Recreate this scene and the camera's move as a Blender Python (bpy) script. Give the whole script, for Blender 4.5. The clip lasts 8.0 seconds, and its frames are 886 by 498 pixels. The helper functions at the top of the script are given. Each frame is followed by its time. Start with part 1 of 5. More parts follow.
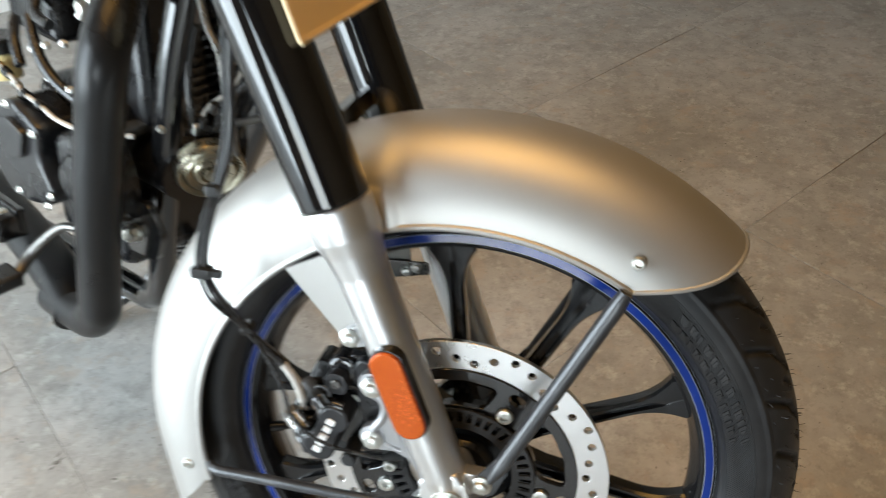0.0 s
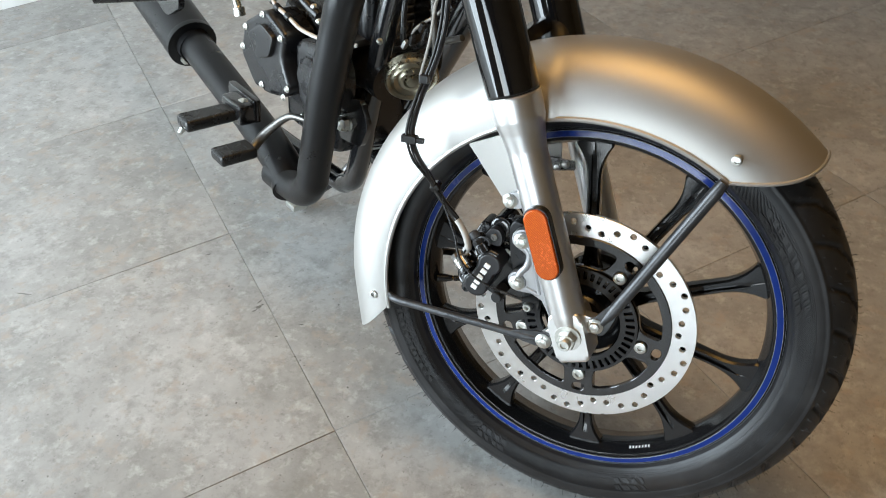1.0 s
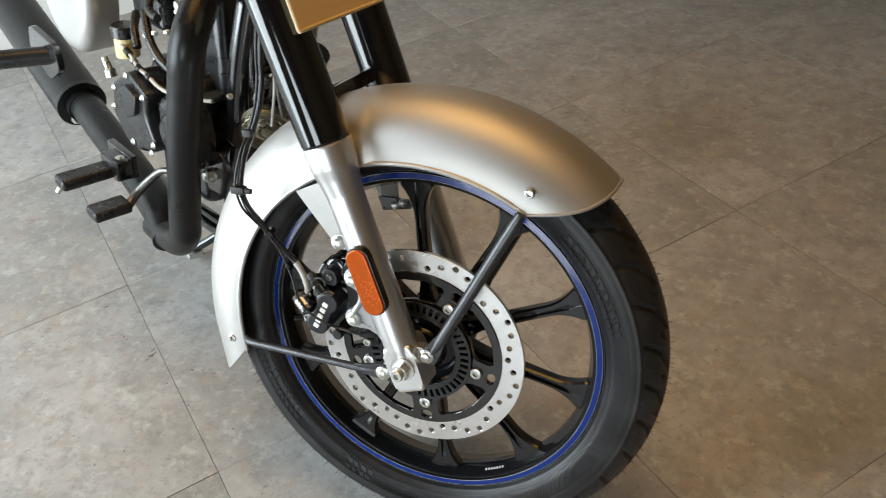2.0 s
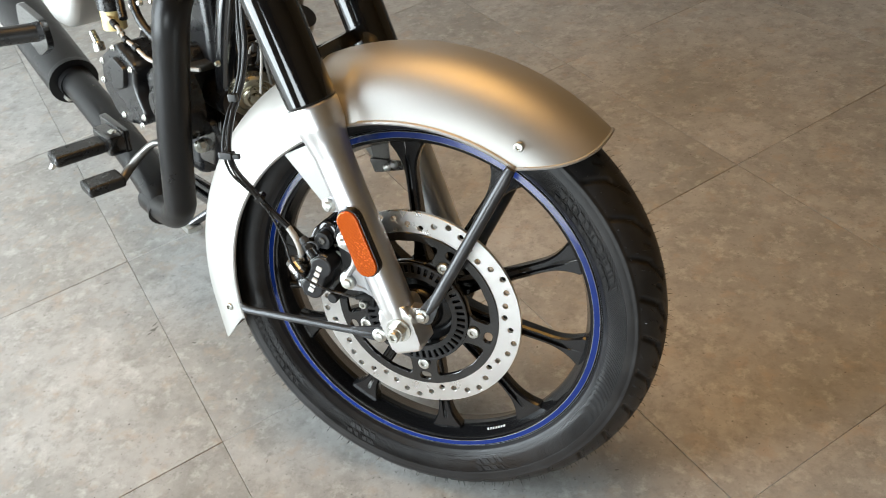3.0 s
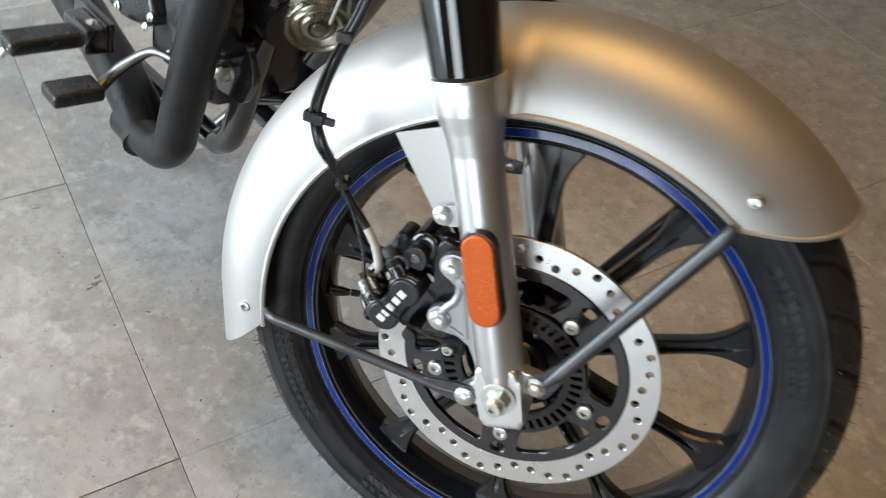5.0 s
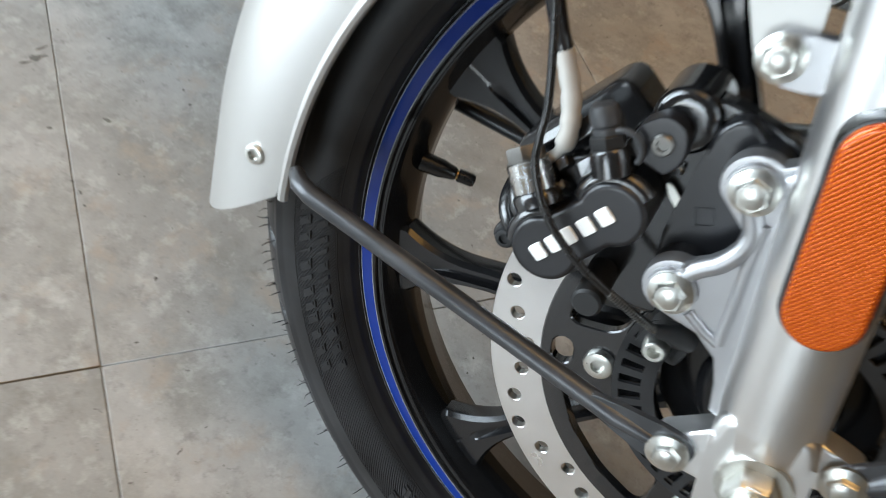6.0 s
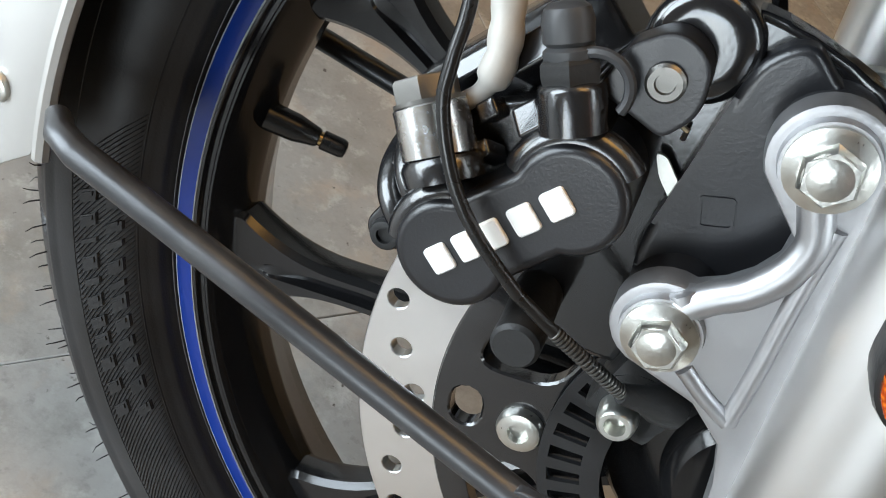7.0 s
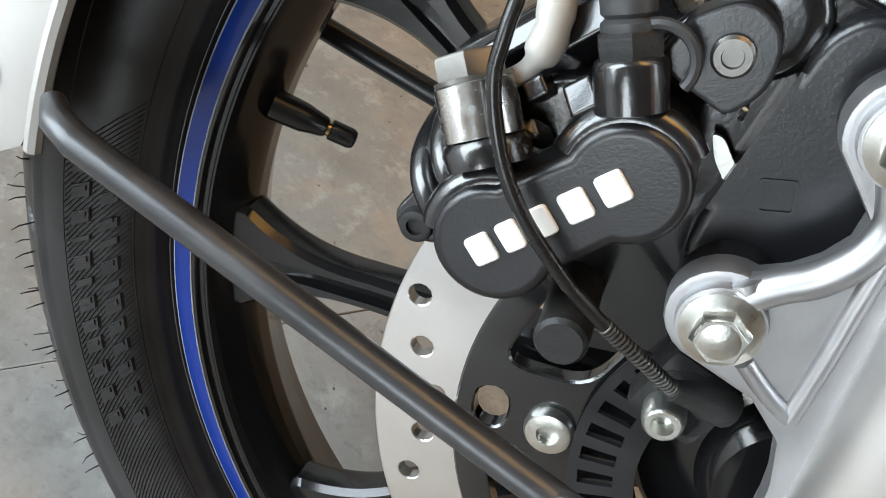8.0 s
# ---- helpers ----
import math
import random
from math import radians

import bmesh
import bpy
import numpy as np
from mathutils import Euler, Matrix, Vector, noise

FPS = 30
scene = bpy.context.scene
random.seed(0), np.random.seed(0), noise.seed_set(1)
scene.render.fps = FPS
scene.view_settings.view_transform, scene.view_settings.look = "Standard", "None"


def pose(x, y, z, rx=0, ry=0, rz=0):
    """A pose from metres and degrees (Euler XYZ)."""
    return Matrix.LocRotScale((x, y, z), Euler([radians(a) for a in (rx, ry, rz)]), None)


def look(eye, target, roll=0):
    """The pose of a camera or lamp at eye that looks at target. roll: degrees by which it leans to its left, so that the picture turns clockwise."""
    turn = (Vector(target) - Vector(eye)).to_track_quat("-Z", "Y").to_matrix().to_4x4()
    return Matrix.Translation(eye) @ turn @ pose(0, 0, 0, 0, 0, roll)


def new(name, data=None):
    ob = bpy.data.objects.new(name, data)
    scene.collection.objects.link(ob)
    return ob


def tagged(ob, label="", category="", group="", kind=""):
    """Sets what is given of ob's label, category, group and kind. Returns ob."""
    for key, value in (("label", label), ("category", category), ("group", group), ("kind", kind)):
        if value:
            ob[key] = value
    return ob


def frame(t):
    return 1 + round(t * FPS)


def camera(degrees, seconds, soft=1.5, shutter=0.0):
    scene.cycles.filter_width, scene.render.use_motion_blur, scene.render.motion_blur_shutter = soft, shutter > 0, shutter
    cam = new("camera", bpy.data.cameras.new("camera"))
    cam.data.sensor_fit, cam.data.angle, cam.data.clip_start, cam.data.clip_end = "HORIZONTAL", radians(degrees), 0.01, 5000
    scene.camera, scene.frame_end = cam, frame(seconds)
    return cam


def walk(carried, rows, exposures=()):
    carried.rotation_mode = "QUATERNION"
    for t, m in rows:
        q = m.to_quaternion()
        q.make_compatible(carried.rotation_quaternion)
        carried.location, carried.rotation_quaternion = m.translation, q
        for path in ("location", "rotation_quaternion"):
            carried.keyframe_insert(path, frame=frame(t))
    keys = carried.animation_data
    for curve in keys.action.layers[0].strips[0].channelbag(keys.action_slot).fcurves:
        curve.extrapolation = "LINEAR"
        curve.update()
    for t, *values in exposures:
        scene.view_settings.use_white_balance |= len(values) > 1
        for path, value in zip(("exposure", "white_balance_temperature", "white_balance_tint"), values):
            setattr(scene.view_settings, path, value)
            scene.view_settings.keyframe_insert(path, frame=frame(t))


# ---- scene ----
# ---- camera and its way ----
cam = camera(53.24, 8.0, soft=0.85, shutter=0.35)
ROWS = [
    (0.0, 0.1429, -0.5771, 1.0904, 49.770, 3.179, 12.598),
    (0.1, 0.1350, -0.6064, 1.1363, 49.030, 4.064, 12.692),
    (0.3, 0.1475, -0.6703, 1.1564, 48.049, 5.643, 14.589),
    (0.5, 0.1736, -0.7352, 1.1398, 47.460, 6.055, 17.001),
    (1.0, 0.2164, -0.8511, 1.1835, 48.885, 3.794, 23.850),
    (1.5, 0.3347, -0.8280, 1.1904, 50.718, 3.442, 25.993),
    (1.7, 0.3859, -0.8216, 1.2167, 51.029, 4.237, 23.458),
    (2.8, 0.4334, -0.8047, 1.1987, 48.957, 7.405, 19.037),
    (3.0, 0.4348, -0.8127, 1.1909, 48.872, 7.583, 19.790),
    (3.5, 0.4212, -0.8085, 1.1737, 48.556, 7.571, 21.964),
    (4.0, 0.4182, -0.7947, 1.1683, 47.949, 5.791, 22.602),
    (4.2, 0.3952, -0.7764, 1.1586, 48.037, 3.801, 22.236),
    (5.3, -0.0235, -0.5477, 0.9814, 42.032, -9.630, 24.443),
    (5.5, -0.0451, -0.4955, 0.9153, 39.447, -11.555, 27.948),
    (5.8, -0.0932, -0.4004, 0.7863, 36.609, -12.755, 30.872),
    (6.0, -0.1182, -0.3481, 0.6923, 35.103, -14.453, 32.168),
    (6.2, -0.1240, -0.3143, 0.6382, 35.538, -15.664, 32.399),
    (6.5, -0.1284, -0.2764, 0.5960, 35.588, -18.095, 31.625),
    (6.8, -0.1275, -0.2503, 0.5732, 35.733, -20.656, 30.259),
    (7.0, -0.1302, -0.2426, 0.5656, 35.852, -21.856, 29.580),
    (7.4, -0.1361, -0.2448, 0.5541, 35.735, -22.931, 29.020),
    (7.5, -0.1381, -0.2457, 0.5496, 35.845, -22.962, 29.063),
    (7.7, -0.1433, -0.2449, 0.5453, 36.479, -23.473, 28.728),
    (8.0, -0.1449, -0.2423, 0.5441, 36.756, -23.277, 27.506),
]
EXPOSURES = [(0.0, 0.40, 6250, 10), (0.5, 0.29, 6120, 10), (1.0, 0.19, 6150, 10), (1.5, -0.06, 6350, 11), (2.2, 0.2, 6400, 11), (3.0, 0.43, 6450, 11), (3.5, 0.36, 6450, 11), (4.0, 0.30, 6400, 11), (5.5, 0.18, 6150, 11), (6.5, 0.2, 6150, 11), (7.0, 0.32, 6300, 12), (8.0, 0.42, 6380, 12)]
walk(cam, [(t, pose(x, y, z, rx, ry, rz)) for t, x, y, z, rx, ry, rz in ROWS], EXPOSURES)

# ---- light ----
world = bpy.data.worlds.new("daylight")
scene.world = world
world.use_nodes = True
wn = world.node_tree
sky = wn.nodes.new("ShaderNodeTexSky")
sky.sky_type, sky.sun_disc, sky.sun_elevation, sky.sun_rotation = "NISHITA", False, radians(35), radians(200)
wn.nodes["Background"].inputs["Strength"].default_value = 0.12
wn.links.new(sky.outputs["Color"], wn.nodes["Background"].inputs["Color"])


def area_lamp(name, eye, target, w, h, watts, colour):
    d = bpy.data.lights.new(name, "AREA")
    d.shape, d.size, d.size_y, d.energy, d.color = "RECTANGLE", w, h, watts, colour
    ob = new(name, d)
    ob.matrix_world = look(eye, target)
    return ob


# the shop front's daylight, in its opening, and the warm ceiling lamps
TILE_TURN = 141.3
U1 = Vector((math.cos(radians(TILE_TURN)), math.sin(radians(TILE_TURN)), 0))
U2 = Vector((math.cos(radians(TILE_TURN - 90)), math.sin(radians(TILE_TURN - 90)), 0))
TILE0 = Vector((-0.389, -0.122, 0))


def room(a, b, z=0.0):
    """A place in the room, by metres along the two ways of the tiles."""
    return TILE0 + a * U1 + b * U2 + Vector((0, 0, z))


A0, A1, B0, B1, HIGH = -4.5, 2.1, -2.1, 5.4, 3.1
DOOR = (-0.15, 1.75, 0.0, 2.45)  # the wide open doorway of the shop front
SLIT = (-2.65, -1.3, 0.2, 1.25)  # the glazed shop window beside it; unseen, kept low and wide as fill light


def opening_lamp(name, o, watts):
    mid = (o[0] + o[1]) / 2
    return area_lamp(name, room(mid, B0 + 0.02, (o[2] + o[3]) / 2), room(mid, 0, (o[2] + o[3]) / 2), o[1] - o[0], o[3] - o[2], watts, (0.84, 0.955, 1.0))


opening_lamp("doorway_daylight", DOOR, 128)
opening_lamp("window_fill", SLIT, 27)

LAMPS = [(-0.5, 0.55), (0.35, 0.55)]
for a, b in LAMPS:
    area_lamp("downlight_glow", room(a, b, HIGH - 0.06), room(a, b, 0), 1.5, 1.5, 4.5, (1.0, 0.53, 0.125)).data.spread = radians(75)

# ---- materials ----
def mat(name, base, rough=0.5, metal=0.0, vary=0.15, scale=60.0, bump=0.1, fine=600.0, coat=0.0, rvary=0.12, spec=0.5, dust=None, blotch=8.0, **more):
    """A surface with grain at two scales in colour, gloss and relief; dust: a second colour laid on in soft patches."""
    m = bpy.data.materials.new(name)
    m.use_nodes = True
    nt, b = m.node_tree, m.node_tree.nodes["Principled BSDF"]
    n, ln = nt.nodes.new, nt.links.new
    co = n("ShaderNodeTexCoord")
    big, small = n("ShaderNodeTexNoise"), n("ShaderNodeTexNoise")
    big.inputs["Scale"].default_value, big.inputs["Detail"].default_value = blotch, 5
    small.inputs["Scale"].default_value, small.inputs["Detail"].default_value = scale, 6
    for t in (big, small):
        ln(co.outputs["Object"], t.inputs["Vector"])
    mixed = n("ShaderNodeMath")
    mixed.operation = "MULTIPLY_ADD"
    ln(big.outputs["Fac"], mixed.inputs[0])
    mixed.inputs[1].default_value = 0.6
    half = n("ShaderNodeMath")
    half.operation = "MULTIPLY"
    half.inputs[1].default_value = 0.4
    ln(small.outputs["Fac"], half.inputs[0])
    ln(half.outputs[0], mixed.inputs[2])
    span = n("ShaderNodeMapRange")
    span.inputs["From Min"].default_value, span.inputs["From Max"].default_value = 0.3, 0.7
    span.inputs["To Min"].default_value, span.inputs["To Max"].default_value = 1 - vary, 1 + vary
    ln(mixed.outputs[0], span.inputs["Value"])
    hue = n("ShaderNodeHueSaturation")
    hue.inputs["Color"].default_value = (*base, 1)
    ln(span.outputs["Result"], hue.inputs["Value"])
    out = hue.outputs["Color"]
    if dust:
        mx, ramp, patch = n("ShaderNodeMix"), n("ShaderNodeMapRange"), n("ShaderNodeTexNoise")
        mx.data_type = "RGBA"
        patch.inputs["Scale"].default_value, patch.inputs["Detail"].default_value = dust[1], 8
        ln(co.outputs["Object"], patch.inputs["Vector"])
        ramp.inputs["From Min"].default_value, ramp.inputs["From Max"].default_value = 0.5, 0.75
        ramp.inputs["To Max"].default_value = dust[2]
        ln(patch.outputs["Fac"], ramp.inputs["Value"])
        ln(ramp.outputs["Result"], mx.inputs["Factor"])
        ln(out, mx.inputs["A"])
        mx.inputs["B"].default_value = (*dust[0], 1)
        out = mx.outputs["Result"]
    ln(out, b.inputs["Base Color"])
    rr = n("ShaderNodeMapRange")
    rr.inputs["From Min"].default_value, rr.inputs["From Max"].default_value = 0.3, 0.7
    rr.inputs["To Min"].default_value, rr.inputs["To Max"].default_value = max(0.02, rough - rvary), min(1, rough + rvary)
    ln(mixed.outputs[0], rr.inputs["Value"])
    ln(rr.outputs["Result"], b.inputs["Roughness"])
    b.inputs["Metallic"].default_value = metal
    b.inputs["Specular IOR Level"].default_value = spec
    b.inputs["Coat Weight"].default_value = coat
    b.inputs["Coat Roughness"].default_value = 0.06
    if bump:
        grain, bp = n("ShaderNodeTexNoise"), n("ShaderNodeBump")
        grain.inputs["Scale"].default_value, grain.inputs["Detail"].default_value = fine, 3
        ln(co.outputs["Object"], grain.inputs["Vector"])
        bp.inputs["Strength"].default_value, bp.inputs["Distance"].default_value = bump, 0.0006
        ln(grain.outputs["Fac"], bp.inputs["Height"])
        ln(bp.outputs["Normal"], b.inputs["Normal"])
    for key, value in more.items():
        b.inputs[key.replace("_", " ")].default_value = value
    return m


SILVER_PAINT = mat("silver_paint", (0.49, 0.48, 0.46), 0.46, 0.82, 0.03, 200, 0.04, 1800, rvary=0.05)
ALLOY = mat("brushed_alloy", (0.86, 0.855, 0.845), 0.36, 1.0, 0.03, 120, 0.0, 900, rvary=0.015)
CAST_ALLOY = mat("cast_alloy", (0.45, 0.45, 0.46), 0.44, 0.95, 0.06, 150, 0.12, 700, rvary=0.1)
BARE_STEEL = mat("bare_turned_steel", (0.62, 0.61, 0.59), 0.24, 1.0, 0.06, 300, 0.08, 900)
ZINC = mat("zinc_plated_steel", (0.66, 0.66, 0.62), 0.32, 1.0, 0.14, 300, 0.15, 900)
DISC_STEEL = mat("ground_disc_steel", (0.87, 0.865, 0.855), 0.29, 1.0, 0.05, 60, 0.06, 1200, rvary=0.03)
GLOSS_BLACK = mat("gloss_black_enamel", (0.005, 0.005, 0.0055), 0.06, 0.0, 0.1, 60, 0.02, 400, coat=0.6, rvary=0.04)
SATIN_BLACK = mat("satin_black_paint", (0.010, 0.010, 0.0108), 0.16, 0.0, 0.2, 90, 0.06, 700, rvary=0.06, coat=0.5, spec=0.8)
STAY_BLACK = mat("satin_black_tube_paint", (0.048, 0.050, 0.054), 0.34, 0.4, 0.25, 60, 0.10, 900, rvary=0.08, spec=0.8, dust=((0.11, 0.11, 0.11), 60.0, 0.25))
CAST_BLACK = mat("black_cast_enamel", (0.011, 0.011, 0.0118), 0.22, 0.0, 0.2, 90, 0.12, 900, rvary=0.08, coat=0.3, spec=0.9)
RUBBER_CAP = mat("grey_rubber_cap", (0.040, 0.041, 0.043), 0.45, 0.0, 0.2, 90, 0.10, 700)
WHEEL_BLACK = mat("wheel_black_paint", (0.0090, 0.0090, 0.0097), 0.15, 0.0, 0.2, 90, 0.03, 900, coat=0.15, rvary=0.06, spec=0.5)
MATT_BLACK = mat("matt_black_cast", (0.013, 0.0132, 0.0150), 0.32, 0.0, 0.2, 90, 0.11, 950, rvary=0.06, spec=0.6)
PIPE_BLACK = mat("black_exhaust_coating", (0.008, 0.008, 0.0085), 0.34, 0.0, 0.2, 40, 0.05, 1500, spec=0.32)
RUBBER = mat("tyre_rubber", (0.0160, 0.0160, 0.0168), 0.42, 0.0, 0.35, 70, 0.16, 900, spec=0.45, dust=((0.12, 0.12, 0.12), 22.0, 0.14), blotch=16.0)
OXIDE = mat("dull_steel", (0.16, 0.155, 0.145), 0.34, 0.85, 0.15, 150, 0.1)
HOSE_BLACK = mat("hose_rubber", (0.012, 0.012, 0.012), 0.28, 0.0, 0.15, 90, 0.1, 900)
BLUE = mat("blue_rim_tape", (0.005, 0.028, 0.21), 0.22, 0.0, 0.12, 60, 0.02, 900, spec=0.4, coat=0.25)
PALE_LINE = mat("pale_pin_line", (0.30, 0.32, 0.36), 0.35, 0.0, 0.1, 60, 0.0)
WHITE_LABEL = mat("white_lettering", (0.82, 0.82, 0.80), 0.4, 0.0, 0.05, 90, 0.1)
ORANGE = mat("orange_reflector", (0.56, 0.090, 0.006), 0.20, 0.35, 0.10, 300, 0.0, coat=0.35, spec=0.4)


def prisms(m, light, dark, scale):
    """Crossed fine ridges, as moulded into a reflector: in colour and relief."""
    nt, b = m.node_tree, m.node_tree.nodes["Principled BSDF"]
    n, ln = nt.nodes.new, nt.links.new
    co, both = n("ShaderNodeTexCoord"), n("ShaderNodeMath")
    both.operation = "MULTIPLY"
    for k, turn in enumerate((45, -45)):
        w, mp = n("ShaderNodeTexWave"), n("ShaderNodeMapping")
        mp.inputs["Rotation"].default_value = (0, radians(turn), 0)
        w.inputs["Scale"].default_value = scale
        ln(co.outputs["Object"], mp.inputs["Vector"])
        ln(mp.outputs["Vector"], w.inputs["Vector"])
        ln(w.outputs["Fac"], both.inputs[k])
    mx, bp = n("ShaderNodeMix"), n("ShaderNodeBump")
    mx.data_type = "RGBA"
    mx.inputs["A"].default_value, mx.inputs["B"].default_value = (*dark, 1), (*light, 1)
    ln(both.outputs[0], mx.inputs["Factor"])
    ln(mx.outputs["Result"], b.inputs["Base Color"])
    bp.inputs["Strength"].default_value, bp.inputs["Distance"].default_value = 0.3, 0.0003
    ln(both.outputs[0], bp.inputs["Height"])
    ln(bp.outputs["Normal"], b.inputs["Normal"])


prisms(ORANGE, (0.90, 0.21, 0.004), (0.42, 0.050, 0.002), 190.0)
PLATE_TAN = mat("pale_tan_plate", (0.80, 0.62, 0.36), 0.45, 0.0, 0.05, 20, 0.05)
GREY_SLEEVE = mat("grey_cable_sleeve", (0.44, 0.42, 0.385), 0.45, 0.0, 0.15, 90, 0.1)
HORN_ZINC = mat("yellowed_zinc", (0.36, 0.335, 0.26), 0.30, 1.0, 0.15, 120, 0.05)
BRAKE_HOSE = mat("glossy_hose_cover", (0.02, 0.02, 0.021), 0.14, 0.0, 0.15, 90, 0.05, 900, coat=0.3)
BRASS = mat("brass", (0.62, 0.44, 0.20), 0.3, 1.0, 0.1, 200, 0.05)
YELLOWED = mat("yellowed_reservoir", (0.75, 0.60, 0.28), 0.3, 0.0, 0.1, 60, 0.02)
DARK = mat("dark_grease_metal", (0.02, 0.02, 0.02), 0.5, 0.3, 0.25, 60, 0.3)
ENGINE_GREY = mat("engine_black_paint", (0.010, 0.010, 0.011), 0.26, 0.0, 0.2, 40, 0.10, 900, spec=0.6)
BROWN_WALL = mat("brown_wall_paint", (0.27, 0.175, 0.085), 0.7, 0.0, 0.05, 30, 0.2, 300, blotch=1.5)
WALL = mat("white_wall_paint", (0.78, 0.77, 0.74), 0.7, 0.0, 0.03, 30, 0.2, 300, blotch=1.5)
CEILING = mat("ceiling_paint", (0.16, 0.14, 0.12), 0.8, 0.0, 0.03, 30, 0.1, 300)
GROUT = mat("dark_tile_joint", (0.21, 0.205, 0.185), 0.85, 0.0, 0.2, 60, 0.2)


# ---- building helpers ----
def part(name, bm, material, parent=None, label="", m=None, angle=38):
    if isinstance(bm, bpy.types.Mesh):
        me = bm
    else:
        bmesh.ops.recalc_face_normals(bm, faces=bm.faces)
        me = bpy.data.meshes.new(name)
        bm.to_mesh(me)
        bm.free()
        for p in me.polygons:
            p.use_smooth = True
        me.set_sharp_from_angle(angle=radians(angle))
        me.materials.append(material)
    ob = new(name, me)
    if name != "tile" and len(me.polygons) < 20000:
        even = ob.modifiers.new("even_normals", "WEIGHTED_NORMAL")
        even.keep_sharp, even.weight = True, 90
    if parent is not None:
        ob.parent = parent
    if m is not None:
        ob.matrix_basis = m
    if label:
        tagged(ob, label)
    return ob


def grid_mesh(rows, closed_u=False, closed_v=False, caps=False):
    """A bmesh from rows of points; u runs along a row, v from row to row."""
    bm = bmesh.new()
    vs = [[bm.verts.new(p) for p in row] for row in rows]
    nv, nu = len(vs), len(vs[0])
    for i in range(nv if closed_v else nv - 1):
        for j in range(nu if closed_u else nu - 1):
            bm.faces.new((vs[i][j], vs[i][(j + 1) % nu], vs[(i + 1) % nv][(j + 1) % nu], vs[(i + 1) % nv][j]))
    if caps:
        bm.faces.new(vs[0])
        bm.faces.new(vs[-1])
    return bm


def lathe(profile, seg=64, closed=True):
    """Turned about the y axis from (radius, y) pairs; closed joins the profile's ends."""
    held = []
    for i, p in enumerate(profile):
        held.append(p)
        q = profile[(i + 1) % len(profile)]
        d = math.dist(p, q)
        if d > 0.006 and (closed or i < len(profile) - 1):
            held += [tuple(p[c] + (q[c] - p[c]) * f for c in (0, 1)) for f in (0.0012 / d, 1 - 0.0012 / d)]
    profile, rows = held, []
    for k in range(seg):
        a = 2 * math.pi * k / seg
        rows.append([(r * math.cos(a), y, r * math.sin(a)) for r, y in profile])
    return grid_mesh(rows, closed_u=closed, closed_v=True)


def spline(pts, n=8, closed=False):
    """Points on a smooth line through pts (n to each stretch)."""
    p = [Vector(q) for q in pts]
    out, m = [], len(p)
    for i in range(m if closed else m - 1):
        if closed:
            a, b, c, d = p[i - 1], p[i], p[(i + 1) % m], p[(i + 2) % m]
        else:
            a, b, c, d = p[max(i - 1, 0)], p[i], p[i + 1], p[min(i + 2, m - 1)]
        for k in range(n):
            t = k / n
            out.append(0.5 * (2 * b + (c - a) * t + (2 * a - 5 * b + 4 * c - d) * t * t + (3 * b - a - 3 * c + d) * t ** 3))
    if not closed:
        out.append(p[-1])
    return out


def tube(pts, r, seg=14, caps=True):
    """A pipe along pts; r is one radius or one for each point."""
    pts = [Vector(p) for p in pts]
    rs = [r] * len(pts) if isinstance(r, (int, float)) else list(r)
    rows, side = [], None
    for i, p in enumerate(pts):
        d = (pts[min(i + 1, len(pts) - 1)] - pts[max(i - 1, 0)]).normalized()
        if side is None:
            side = d.orthogonal().normalized()
        side = (side - d * side.dot(d)).normalized()
        up = d.cross(side)
        rows.append([p + rs[i] * (math.cos(2 * math.pi * k / seg) * side + math.sin(2 * math.pi * k / seg) * up) for k in range(seg)])
    return grid_mesh(rows, closed_u=True, caps=caps)


def arc(cx, cz, r, a0, a1, n):
    return [(cx + r * math.cos(radians(a0 + (a1 - a0) * k / n)), cz + r * math.sin(radians(a0 + (a1 - a0) * k / n))) for k in range(n + 1)]


def circle(cx, cz, r, n=16):
    return arc(cx, cz, r, 0, 360, n)[:-1]


def rounded(corners, r, n=4):
    """An outline with its corners rounded; r is one radius or one for each corner."""
    out, m = [], len(corners)
    for i in range(m):
        a, b, c = Vector(corners[i - 1]), Vector(corners[i]), Vector(corners[(i + 1) % m])
        q = r if isinstance(r, (int, float)) else r[i]
        q = min(q, 0.48 * (a - b).length, 0.48 * (c - b).length)
        s, e = b + (a - b).normalized() * q, b + (c - b).normalized() * q
        for k in range(n + 1):
            t = k / n
            out.append(tuple((1 - t) ** 2 * s + 2 * t * (1 - t) * b + t * t * e))
    return out


def stadium(length, width, n=10):
    h = length / 2 - width / 2
    return arc(0, h, width / 2, 0, 180, n) + arc(0, -h, width / 2, 180, 360, n)


